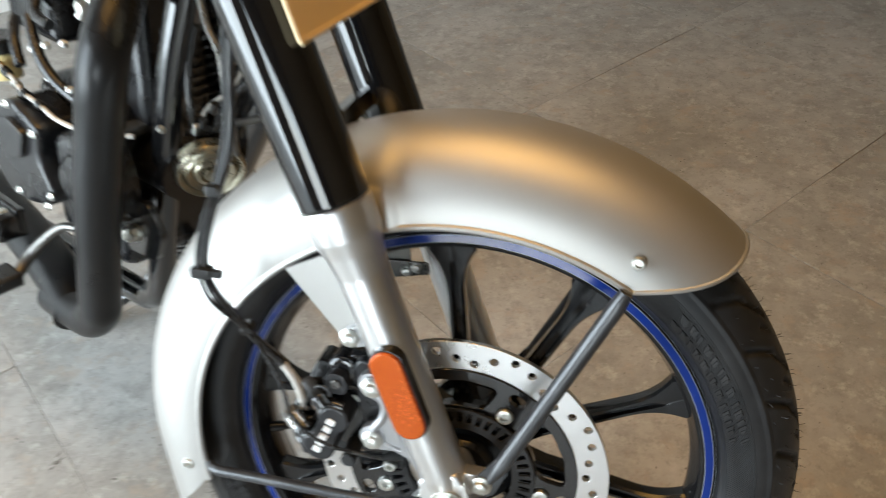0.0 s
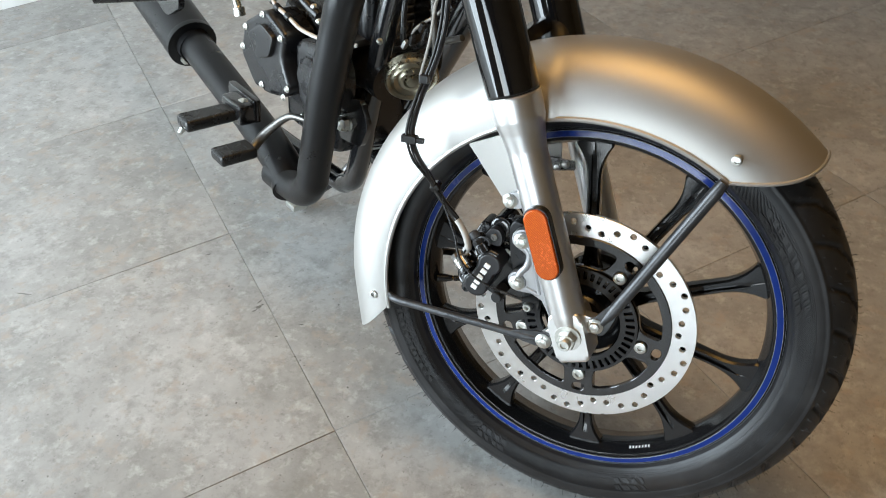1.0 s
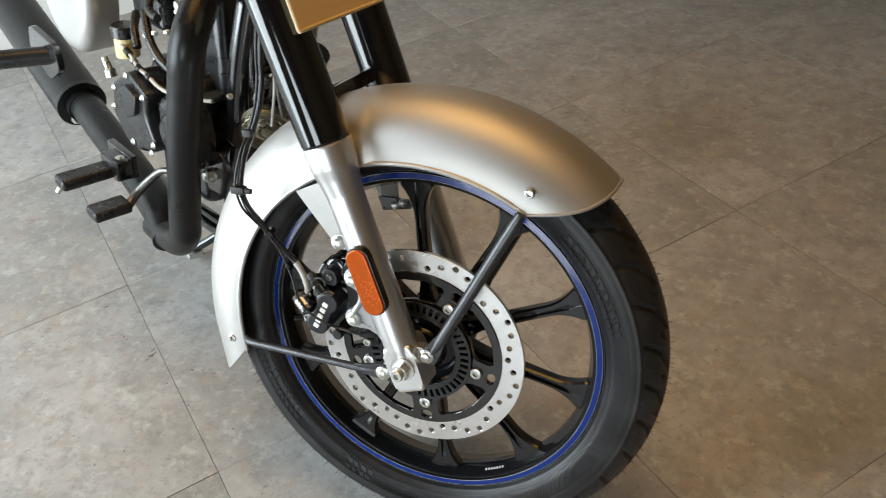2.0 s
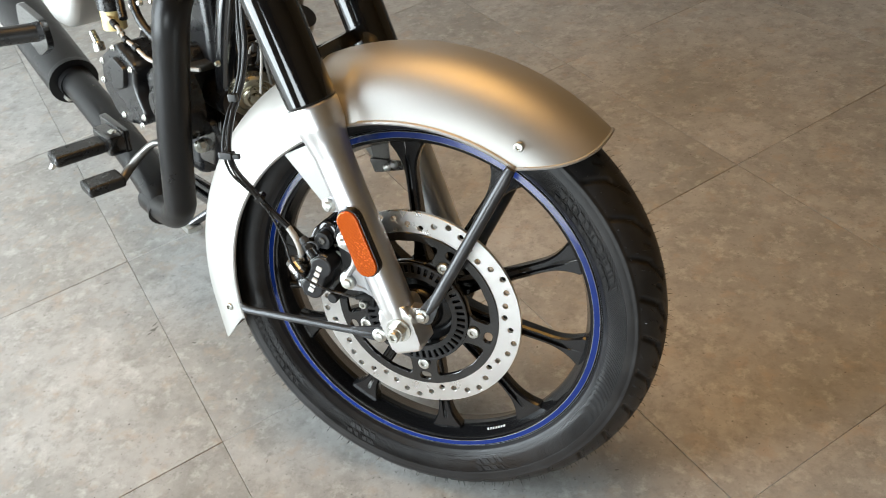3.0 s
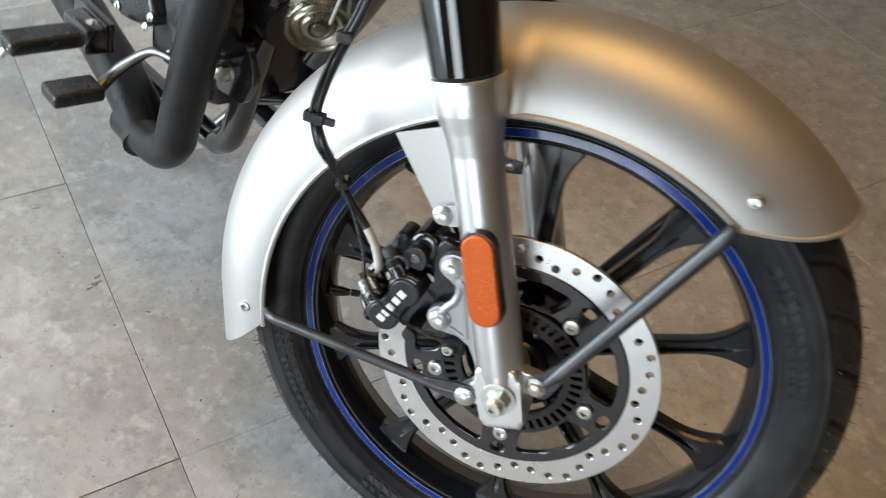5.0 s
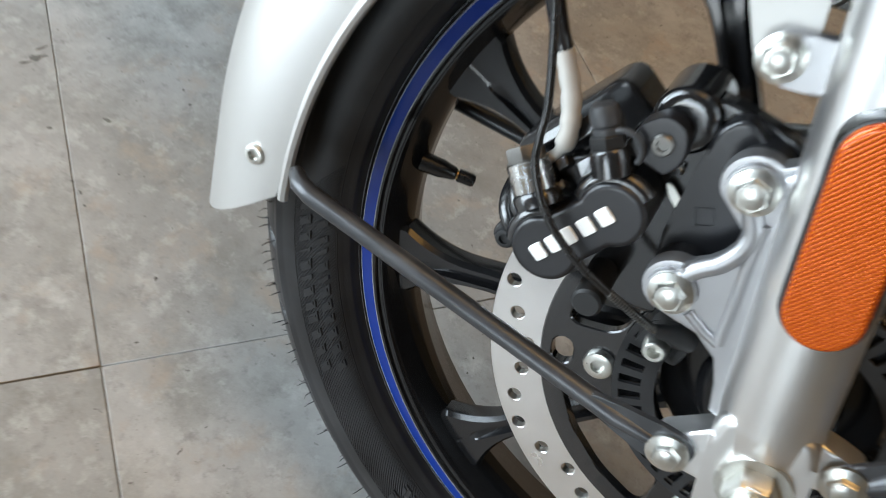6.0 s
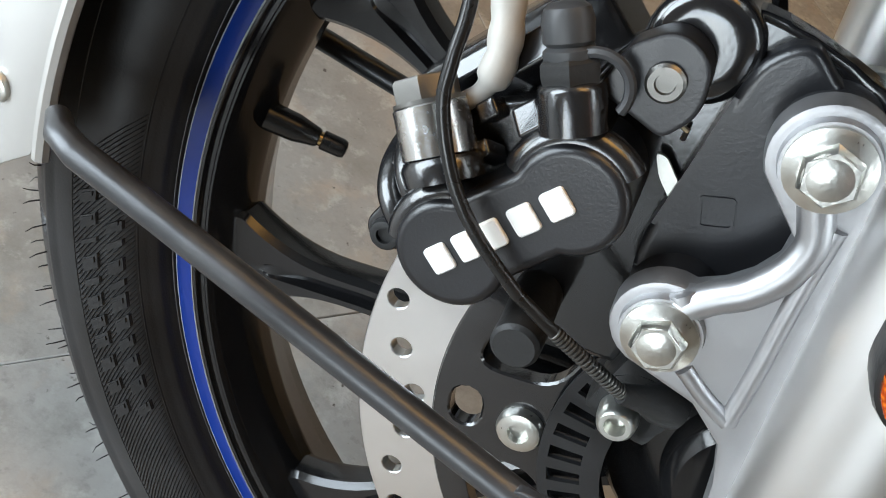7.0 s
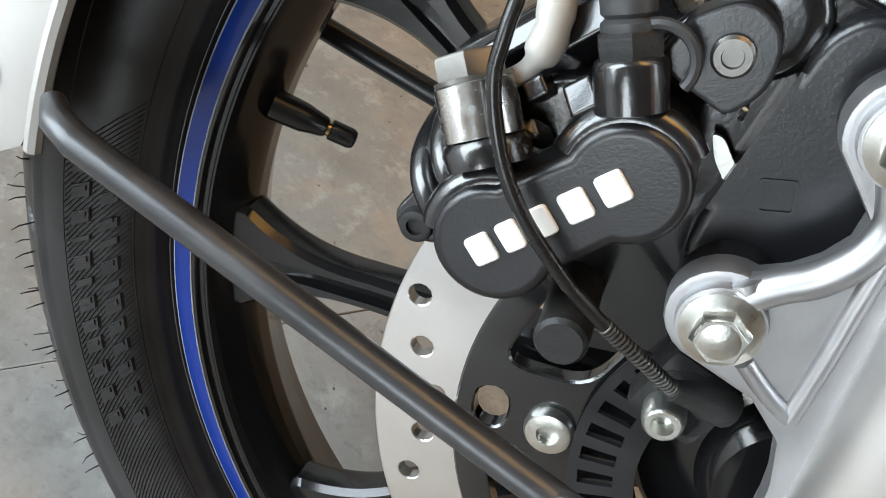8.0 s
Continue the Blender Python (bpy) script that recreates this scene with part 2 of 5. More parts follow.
def plate(outline, y0, y1, holes=(), bevel=0.0, seg=2):
    """A slab in the xz plane from y0 to y1 with an outline and holes, its rims on the y0 side bevelled."""
    bm = bmesh.new()
    if holes:
        edges = []
        for loop in (outline, *holes):
            vs = [bm.verts.new((x, y0, z)) for x, z in loop]
            edges += [bm.edges.new((vs[i], vs[(i + 1) % len(vs)])) for i in range(len(vs))]
        bmesh.ops.triangle_fill(bm, use_beauty=True, use_dissolve=False, edges=edges)
    else:
        bm.faces.new([bm.verts.new((x, y0, z)) for x, z in outline])
    front = list(bm.faces)
    rim = [e for e in bm.edges if e.is_boundary]
    made = bmesh.ops.extrude_face_region(bm, geom=front)
    moved = [v for v in made["geom"] if isinstance(v, bmesh.types.BMVert)]
    for v in moved:
        v.co.y = y1
    if bevel:
        ok = [e for e in rim if e.is_valid]
        bmesh.ops.bevel(bm, geom=ok, offset=bevel, segments=seg, profile=0.6, affect="EDGES", clamp_overlap=True)
    return bm


def box(x0, x1, y0, y1, z0, z1, bevel=0.0, seg=2):
    bm = bmesh.new()
    bmesh.ops.create_cube(bm, size=1)
    for v in bm.verts:
        v.co = ((x0 + x1) / 2 + v.co.x * (x1 - x0), (y0 + y1) / 2 + v.co.y * (y1 - y0), (z0 + z1) / 2 + v.co.z * (z1 - z0))
    if bevel:
        bmesh.ops.bevel(bm, geom=list(bm.edges), offset=bevel, segments=seg, profile=0.6, affect="EDGES", clamp_overlap=True)
    return bm


def join(*bms):
    """Several bmeshes as one."""
    out = bmesh.new()
    for b in bms:
        me = bpy.data.meshes.new("tmp")
        b.to_mesh(me)
        b.free()
        out.from_mesh(me)
        bpy.data.meshes.remove(me)
    return out


def moved(bm, m):
    bm.transform(m)
    return bm


def hex_bolt(r, h, flange=0.0, shank=0.004):
    """A hex head along -y from y = 0, with a flange and a crowned face."""
    rows = []
    head = [(1.0, 0.0), (1.0, -0.75 * h), (0.86, -h)]
    for f, y in head:
        rows.append([(f * r * math.cos(radians(60 * k)), y, f * r * math.sin(radians(60 * k))) for k in range(6)])
    b = grid_mesh(rows, closed_u=True, caps=True)
    dome = lathe([(0.0, -h - 0.0006), (0.5 * r, -h - 0.0005), (0.82 * r, -h + 0.0004), (0.82 * r, -0.5 * h), (0, -0.5 * h)], 24, closed=False)
    parts = [b, dome]
    if flange:
        parts.append(lathe([(0, 0), (flange, 0), (flange, -0.0016), (r * 0.98, -0.0032), (0, -0.0032)], 28, closed=False))
    return join(*parts)


def socket_bolt(r, h, sock=0.45):
    """A round head along -y with a hex socket."""
    ring = lathe([(r, 0), (r, -0.5 * h), (0.9 * r, -0.88 * h), (0.75 * r, -h), (sock * r, -h), (sock * r, -0.35 * h), (0, -0.35 * h)], 24, closed=False)
    return ring

# ---- the room ----
ROOM = Matrix.Translation(TILE0) @ pose(0, 0, 0, 0, 0, TILE_TURN)


def tile_material():
    """Grey stone-look tile: cloudy at two scales, with darker scuffs and specks, each tile a little lighter or darker."""
    m = bpy.data.materials.new("grey_stone_tile")
    m.use_nodes = True
    nt, b = m.node_tree, m.node_tree.nodes["Principled BSDF"]
    n, ln = nt.nodes.new, nt.links.new
    geo, info = n("ShaderNodeNewGeometry"), n("ShaderNodeObjectInfo")
    shift = n("ShaderNodeVectorMath")
    shift.operation = "MULTIPLY_ADD"
    shift.inputs[1].default_value = (1, 1, 1)
    spread = n("ShaderNodeMath")
    spread.operation = "MULTIPLY"
    spread.inputs[1].default_value = 37.0
    ln(info.outputs["Random"], spread.inputs[0])
    ln(geo.outputs["Position"], shift.inputs[0])
    ln(spread.outputs[0], shift.inputs[2])

    def cloud(scale, detail, lo, hi, rough=0.6):
        t, r = n("ShaderNodeTexNoise"), n("ShaderNodeMapRange")
        t.inputs["Scale"].default_value, t.inputs["Detail"].default_value, t.inputs["Roughness"].default_value = scale, detail, rough
        ln(shift.outputs[0], t.inputs["Vector"])
        r.inputs["From Min"].default_value, r.inputs["From Max"].default_value = lo, hi
        ln(t.outputs["Fac"], r.inputs["Value"])
        return r.outputs["Result"]

    def blend(f, a, bb):
        x = n("ShaderNodeMix")
        x.data_type = "RGBA"
        if isinstance(f, float):
            x.inputs["Factor"].default_value = f
        else:
            ln(f, x.inputs["Factor"])
        for key, v in (("A", a), ("B", bb)):
            if isinstance(v, tuple):
                x.inputs[key].default_value = (*v, 1)
            else:
                ln(v, x.inputs[key])
        return x.outputs["Result"]

    base = blend(cloud(4.0, 10, 0.36, 0.66, 0.68), (0.262, 0.256, 0.241), (0.398, 0.391, 0.372))
    base = blend(cloud(19.0, 10, 0.47, 0.76, 0.75), base, (0.185, 0.180, 0.160))
    base = blend(cloud(34.0, 8, 0.53, 0.76, 0.7), base, (0.48, 0.48, 0.46))
    base = blend(cloud(70.0, 5, 0.56, 0.82, 0.7), base, (0.17, 0.165, 0.15))
    warm = cloud(22.0, 6, 0.54, 0.80)
    base = blend(warm, base, (0.36, 0.30, 0.24))
    specks = cloud(120.0, 3, 0.685, 0.76)
    base = blend(specks, base, (0.08, 0.07, 0.06))
    hue, rng = n("ShaderNodeHueSaturation"), n("ShaderNodeMapRange")
    rng.inputs["To Min"].default_value, rng.inputs["To Max"].default_value = 0.92, 1.06
    ln(info.outputs["Random"], rng.inputs["Value"])
    ln(rng.outputs["Result"], hue.inputs["Value"])
    ln(base, hue.inputs["Color"])
    ln(hue.outputs["Color"], b.inputs["Base Color"])
    rr = n("ShaderNodeMapRange")
    rr.inputs["To Min"].default_value, rr.inputs["To Max"].default_value = 0.42, 0.62
    ln(cloud(11.0, 6, 0.35, 0.7), rr.inputs["Value"])
    ln(rr.outputs["Result"], b.inputs["Roughness"])
    fine, bp = n("ShaderNodeTexNoise"), n("ShaderNodeBump")
    fine.inputs["Scale"].default_value, fine.inputs["Detail"].default_value = 240, 5
    ln(geo.outputs["Position"], fine.inputs["Vector"])
    bp.inputs["Strength"].default_value, bp.inputs["Distance"].default_value = 0.25, 0.0008
    ln(fine.outputs["Fac"], bp.inputs["Height"])
    ln(bp.outputs["Normal"], b.inputs["Normal"])
    return m


FLOOR_TILE = tile_material()
TH = 0.2
floor = part("floor", moved(box(A0 - TH, A1 + TH, -B1 - TH, -B0 + TH, -0.12, -0.0022), ROOM), GROUT)
tagged(floor, "showroom floor of large grey stone-look tiles", "floor", kind="structure")
ceiling = part("ceiling", moved(box(A0 - TH, A1 + TH, -B1 - TH, -B0 + TH, HIGH, HIGH + 0.15), ROOM), CEILING)
tagged(ceiling, "plain dull brown-grey painted ceiling", "ceiling", kind="structure")


def wall(name, bm, label, paint=WALL):
    return tagged(part(name, moved(bm, ROOM), paint), label, "wall", kind="structure")


wall("wall_west", box(A1, A1 + TH, -B1 - TH, -B0 + TH, 0, HIGH), "white painted wall behind the motorcycle's tail")
wall("wall_east", box(A0 - TH, A0, -B1 - TH, -B0 + TH, 0, HIGH), "plain brown painted wall", BROWN_WALL)
wall("wall_north", box(A0, A1, -B1 - TH, -B1, 0, HIGH), "plain brown painted wall", BROWN_WALL)


def hole(o):
    return [(o[0], o[2]), (o[1], o[2]), (o[1], o[3]), (o[0], o[3])]


# solid wall added out of view; its brown and pillars hold the daylight back
pillars = [box(DOOR[1], A1, -B0, -B0 + TH, 0, HIGH), box(SLIT[1], DOOR[0], -B0, -B0 + TH, 0, HIGH), box(A0, SLIT[0], -B0, -B0 + TH, 0, HIGH),
           box(DOOR[0], DOOR[1], -B0, -B0 + TH, DOOR[3], HIGH), box(SLIT[0], SLIT[1], -B0, -B0 + TH, SLIT[3], HIGH), box(SLIT[0], SLIT[1], -B0, -B0 + TH, 0, SLIT[2])]
wall("wall_south", join(*pillars), "added brown shop-front wall, unseen, that shapes the daylight around a doorway", BROWN_WALL)
for name, o in (("door_1", DOOR), ("window_1", SLIT)):
    w = 0.045
    frame_bm = join(box(o[0], o[0] + w, -B0 + 0.06, -B0 + 0.12, o[2], o[3]), box(o[1] - w, o[1], -B0 + 0.06, -B0 + 0.12, o[2], o[3]), box(o[0] + w, o[1] - w, -B0 + 0.06, -B0 + 0.12, o[3] - w, o[3]))
    tagged(part(name, moved(frame_bm, ROOM), SATIN_BLACK), "dark metal frame of the shop front's opening", "door frame" if o is DOOR else "window frame", kind="structure")
skirting = part("baseboard", moved(box(A1 - 0.014, A1 - 0.002, -B1, -B0, 0.0, 0.10, 0.003), ROOM), WALL)
tagged(skirting, "white skirting along the wall", "skirting", kind="structure")

for a, b in LAMPS:
    lamp = part("ceiling_lamp", moved(lathe([(0.09, 0), (0.12, 0), (0.12, 0.012), (0.09, 0.05)], 32), Matrix.Translation(room(a, b, HIGH - 0.055)) @ pose(0, 0, 0, 90, 0, 0)), WALL)
    tagged(lamp, "round warm downlight in the ceiling", "lamp", "downlights")

# ---- the motorcycle's front end ----
LEAN_FRONT, AXLE_HEIGHT = -14.92, 0.3220
FRONT = pose(0, 0, AXLE_HEIGHT, LEAN_FRONT, 0, 0)
WHEEL = FRONT @ Matrix.Translation((0, 0.0085, 0))
RAKE = 19.2
FORK = FRONT @ Matrix.Translation((0.001, -0.094, 0.003)) @ pose(0, 0, 0, 0, -RAKE, 0)
FORK_FAR = FRONT @ Matrix.Translation((0.001, 0.110, 0.003)) @ pose(0, 0, 0, 0, -RAKE, 0)

bike = new("motorcycle")
tagged(bike, "silver and black motorcycle with blue-striped black wheel, leaning on its stand", "motorcycle")

rng = random.Random(7)


# -- tyre
def tyre():
    half = [(0.2470, 0.0240), (0.2520, 0.0285), (0.2548, 0.0335), (0.2590, 0.0400), (0.2655, 0.0456), (0.2760, 0.0490), (0.2880, 0.0497),
            (0.2990, 0.0480), (0.3060, 0.0450), (0.3130, 0.0400), (0.3200, 0.0325), (0.3258, 0.0235), (0.3298, 0.0125), (0.3313, 0.0)]
    line = [tuple(p)[:2] for p in spline([(r, -y, 0) for r, y in half] + [(r, y, 0) for r, y in half[-2::-1]], 4)]
    seg = 1080
    prof = np.array(line)
    tang = np.gradient(prof, axis=0)
    nrm = np.stack([tang[:, 1], -tang[:, 0]], 1)
    nrm /= np.linalg.norm(nrm, axis=1, keepdims=True)
    if nrm[len(nrm) // 2, 0] < 0:
        nrm = -nrm
    a = np.arange(seg) / seg * 2 * np.pi
    R, A = np.meshgrid(np.arange(len(prof)), a)
    y, r = prof[:, 1][R], prof[:, 0][R]
    depth = np.zeros_like(y)
    tread = r > 0.3055
    count = 34
    for side in (-1, 1):
        s = side * y
        for slope, lo, hi, off, wide, deep in ((5.2, 0.006, 0.030, 0.0, 0.0026, 0.0042), (3.0, 0.020, 0.046, 0.36, 0.0030, 0.0042), (4.0, 0.014, 0.026, 0.70, 0.0017, 0.003)):
            phase = (A * count / (2 * np.pi) - slope * s * count / 6.28 * 1.0 - off - (0.5 if side > 0 else 0)) % 1.0
            d = np.minimum(phase, 1 - phase) * (2 * np.pi * r / count)
            inside = np.clip((s - lo) / 0.003, 0, 1) * np.clip((hi - s) / 0.003, 0, 1)
            depth = np.maximum(depth, deep * np.clip(1.6 - d / wide, 0, 1) * inside * tread)
    ridge = np.where(np.abs(r - 0.2560) < 0.0012, -0.0009, 0) + np.where(np.abs(r - 0.3010) < 0.0018, -0.0011, 0)
    off = depth + ridge
    rr, yy = r - nrm[:, 0][R] * off, y - nrm[:, 1][R] * off
    pts = np.stack([rr * np.cos(A), yy, rr * np.sin(A)], -1).reshape(-1, 3)
    k = len(prof)
    i, j = np.meshgrid(np.arange(seg), np.arange(k - 1), indexing="ij")
    q = np.stack([i * k + j, i * k + j + 1, (i + 1) % seg * k + j + 1, (i + 1) % seg * k + j], -1).reshape(-1, 4)
    me = bpy.data.meshes.new("tyre")
    me.from_pydata(pts.tolist(), [], q.tolist())
    me.validate()
    for p in me.polygons:
        p.use_smooth = True
    me.materials.append(RUBBER)
    return me, line


tyre_mesh, tyre_line = tyre()
tyre_ob = part("tyre", tyre_mesh, RUBBER, bike, "black tyre with slanted tread cuts and rubber hairs", WHEEL)


def hair_mesh():
    """Thin moulding hairs in rows round the tread, each a bent three-sided spike."""
    verts, faces = [], []
    rows = [(s * y, 84) for y in (0.0, 0.010, 0.0205, 0.031, 0.0385, 0.0440) for s in ((-1, 1) if y else (1,))]
    for y0, n in rows:
        for k in range(n):
            if rng.random() < 0.18:
                continue
            a, y = 2 * math.pi * (k + rng.uniform(-0.3, 0.3)) / n, y0 + rng.uniform(-0.0012, 0.0012)
            r = float(np.interp(abs(y), [0, 0.0125, 0.0235, 0.0325, 0.04, 0.045], [0.3313, 0.3298, 0.3258, 0.32, 0.313, 0.306]))
            tilt = abs(y) / 0.045
            radial = Vector((math.cos(a), 0, math.sin(a)))
            out = (radial * (1 - 0.55 * tilt ** 2) + Vector((0, math.copysign(0.75 * tilt ** 1.5, y), 0))).normalized()
            base = Vector((r * math.cos(a), y, r * math.sin(a)))
            bend = Vector((rng.uniform(-1, 1), rng.uniform(-1, 1), rng.uniform(-1, 1))) * 0.35
            long = rng.uniform(0.0040, 0.0090)
            side = out.orthogonal().normalized()
            up = out.cross(side)
            o = len(verts)
            for p, q in ((base - out * 0.001, 0.00045), (base + (out + bend * 0.4).normalized() * long * 0.6, 0.00036), (base + (out + bend).normalized() * long, 0.0002)):
                verts.extend([p + q * (math.cos(t) * side + math.sin(t) * up) for t in (0, 2.09, 4.19)])
            for lv in (0, 3):
                faces.extend([(o + lv + e, o + lv + (e + 1) % 3, o + lv + 3 + (e + 1) % 3, o + lv + 3 + e) for e in range(3)])
    me = bpy.data.meshes.new("rubber_hairs")
    me.from_pydata([tuple(v) for v in verts], [], faces)
    me.materials.append(RUBBER)
    return me


tagged(part("rubber_hairs", hair_mesh(), RUBBER, tyre_ob), "thin moulding hairs on the new tread", kind="stuff")


def on_tyre(r, a, lift):
    """A place on the near sidewall, at a radius and an angle in degrees."""
    y = float(np.interp(r, [p[0] for p in tyre_line[: len(tyre_line) // 2]], [p[1] for p in tyre_line[: len(tyre_line) // 2]]))
    return Vector((r * math.cos(radians(a)), y - lift, r * math.sin(radians(a))))


def sidewall_bar(a0, a1, r0, r1, lift=0.0008, n=4, slant=0.0):
    """A raised bar on the sidewall; slant turns its outer end by so many degrees."""
    rows = []
    for k in range(n + 1):
        a = a0 + (a1 - a0) * k / n
        rows.append([on_tyre(r0, a, -0.0005), on_tyre(r0 + 0.0006, a, lift), on_tyre(r1 - 0.0006, a + slant, lift), on_tyre(r1, a + slant, -0.0005)])
    return grid_mesh(rows, caps=True)


def rib_mesh(name, r0, r1, pitch, slant, lift):
    """Fine slanted ribs all round the sidewall, each a low three-sided ridge in steps along the radius."""
    verts, faces, steps = [], [], 4
    for k in range(int(360 / pitch)):
        a, o = k * pitch, len(verts)
        if 66 < a < 187:
            continue
        for e in range(steps + 1):
            f = e / steps
            r, aa = r0 + (r1 - r0) * f, a + slant * f
            verts.extend([on_tyre(r, aa, -0.0003), on_tyre(r, aa + pitch * 0.28, lift), on_tyre(r, aa + pitch * 0.56, -0.0003)])
        for e in range(steps):
            for c in (0, 1):
                faces.append((o + 3 * e + c, o + 3 * e + c + 1, o + 3 * e + c + 4, o + 3 * e + c + 3))
    me = bpy.data.meshes.new(name)
    me.from_pydata([tuple(v) for v in verts], [], faces)
    me.materials.append(RUBBER)
    return me


tagged(part("hatched_band", rib_mesh("hatched_band", 0.2620, 0.2865, 0.52, 6.5, 0.00070), RUBBER, tyre_ob), "fine slanted ribs moulded round the sidewall", kind="stuff")
# raised marks on the hatched band: plain broad bars
bars = []
for start, n in ((-74, 4), (193, 12), (-120, 4), (14, 13), (100, 5)):
    a = start
    for k in range(n):
        w = rng.uniform(0.7, 2.3)
        for r0, r1 in ((0.2650, 0.2722), (0.2752, 0.2835)):
            cut = rng.uniform(0.0, 0.45) * w
            bars.append(sidewall_bar(a + cut, a + w, r0, r1, 0.0013, 3, 0.8))
            if w > 1.4:
                bars.append(sidewall_bar(a + w * 0.4, a + w * 0.7, r0 + 0.0012, r1 - 0.0012, 0.0019, 2, 0.5))
        a += w + rng.uniform(0.5, 1.1)
for r in (0.2605, 0.2868):
    bars += [sidewall_bar(a, a + 4.0, r, r + 0.0014, 0.0003, 4) for a in range(0, 360, 4)]
tagged(part("sidewall_relief", join(*bars), RUBBER, tyre_ob), "raised moulded bars and rings on the sidewall", kind="stuff")

# -- rim, spokes, hub
rim_half = [(0.2525, 0.0265), (0.2534, 0.0290), (0.2528, 0.0304), (0.2512, 0.0313), (0.2495, 0.0318), (0.2470, 0.0323), (0.2445, 0.0326), (0.2418, 0.0327), (0.2403, 0.0323), (0.2397, 0.0306), (0.2392, 0.0298), (0.2378, 0.0295), (0.2372, 0.0299), (0.2364, 0.0297), (0.2350, 0.0272), (0.2325, 0.0215), (0.2300, 0.0160), (0.2280, 0.0115), (0.2272, 0.0070)]
rim_profile = [(r, -y) for r, y in rim_half] + [(r, y) for r, y in [(0.2276, 0.002), (0.2305, 0.009), (0.2350, 0.0200), (0.2390, 0.0305), (0.2490, 0.0320), (0.2530, 0.0300), (0.2525, 0.0265), (0.2440, 0.0230), (0.2365, 0.0120), (0.2365, -0.0120), (0.2440, -0.0230)]]
rim = part("rim", lathe(rim_profile, 180), WHEEL_BLACK, bike, "glossy black alloy rim with a blue stripe", WHEEL)


def band(r0, y0, r1, y1, lift=0.0005, seg=180):
    return lathe([(r0, y0 + 0.001), (r0, y0 - lift), ((r0 + r1) / 2, (y0 + y1) / 2 - lift * 1.2), (r1, y1 - lift), (r1, y1 + 0.001)], seg)


part("rim_stripe", band(0.2420, -0.0326, 0.2493, -0.0317), BLUE, rim, "blue tape stripe round the rim")
part("pin_line", band(0.2414, -0.0325, 0.2419, -0.0326), PALE_LINE, rim)
part("pin_line", band(0.2493, -0.0317, 0.2499, -0.0315), PALE_LINE, rim)
part("pin_line", band(0.2521, -0.0308, 0.2524, -0.0306), PALE_LINE, rim)


def spoke():
    """A cast spoke along +x with two ribs, a groove between them and a flared foot at the rim."""
    rows = []
    for x in (0.046, 0.056, 0.068, 0.082, 0.100, 0.125, 0.145, 0.160, 0.170, 0.180, 0.188, 0.195, 0.201, 0.207, 0.2125, 0.217, 0.221, 0.2245, 0.227, 0.2335):
        w = 0.0084 + 0.0075 * max(0.0, (0.085 - x) / 0.04) ** 1.5 + 0.0155 * min(1.0, max(0.0, (x - 0.178) / 0.049)) ** 2.2
        f = 0.0245 - 0.0065 * min(1.0, max(0.0, (x - 0.06) / 0.11))
        slot = 0.0024 if x < 0.214 else 0.0010
        g = 0.0050 if x < 0.198 else 0.0050 * max(0.08, (0.216 - x) / 0.018)
        c = [(-w, -0.004), (-w, -f + 0.0032), (-w + 0.0024, -f), (-slot - 0.001, -f), (-slot, -f + g), (slot, -f + g), (slot + 0.001, -f), (w - 0.0024, -f), (w, -f + 0.0032), (w, -0.004), (w - 0.002, 0.0), (-w + 0.002, 0.0)]
        rows.append([(math.sqrt(x * x - z * z), y, z) for z, y in c])
    return grid_mesh(rows, closed_u=True, caps=True)


SPOKE0 = 95.0
first = None
for k in range(10):
    m = pose(0, 0, 0, 0, -(SPOKE0 + 36 * k), 0)
    if first is None:
        first = part("spoke", spoke(), WHEEL_BLACK, rim, "", m, 30)
    else:
        part("spoke", first.data, WHEEL_BLACK, rim, "", m)
part("hub", lathe([(0.012, -0.062), (0.030, -0.062), (0.034, -0.058), (0.036, -0.050), (0.056, -0.044), (0.060, -0.038), (0.060, -0.020), (0.050, -0.012), (0.048, 0.02), (0.054, 0.03), (0.054, 0.045), (0.030, 0.052), (0.012, 0.06)], 48), WHEEL_BLACK, rim)

# tyre valve at the rim's bed
va = radians(185.5)
v0 = Vector((0.2198 * math.cos(va), -0.0097, 0.2198 * math.sin(va)))
vd = Vector((0.86, 0.30, 0.03)).normalized()
valve = part("valve", tube([v0 - vd * 0.010, v0 + vd * 0.003, v0 + vd * 0.006, v0 + vd * 0.0115, v0 + vd * 0.0125], [0.0062, 0.0058, 0.0051, 0.0041, 0.0036], 18), HOSE_BLACK, rim, "rubber tyre valve with its cap")
part("valve_thread", tube([v0 + vd * 0.012, v0 + vd * 0.0142], 0.0031, 14), BRASS, rim)
part("valve_cap", tube([v0 + vd * 0.0138, v0 + vd * 0.0142, v0 + vd * 0.0225, v0 + vd * 0.0242, v0 + vd * 0.0248], [0.0036, 0.0042, 0.0041, 0.0034, 0.0015], 14), HOSE_BLACK, rim)
part("wheel_marks", join(*[moved(box(-0.0018, 0.0018, -0.0003, 0.0008, -0.0011, 0.0011), pose(0, 0, 0, 0, 61 + 1.15 * k, 0) @ Matrix.Translation((0.2314, -0.0198, 0)) @ pose(0, 0, 0, 0, 0, -65.6)) for k in range(7)]), WHITE_LABEL, rim, "small white marks on the rim")

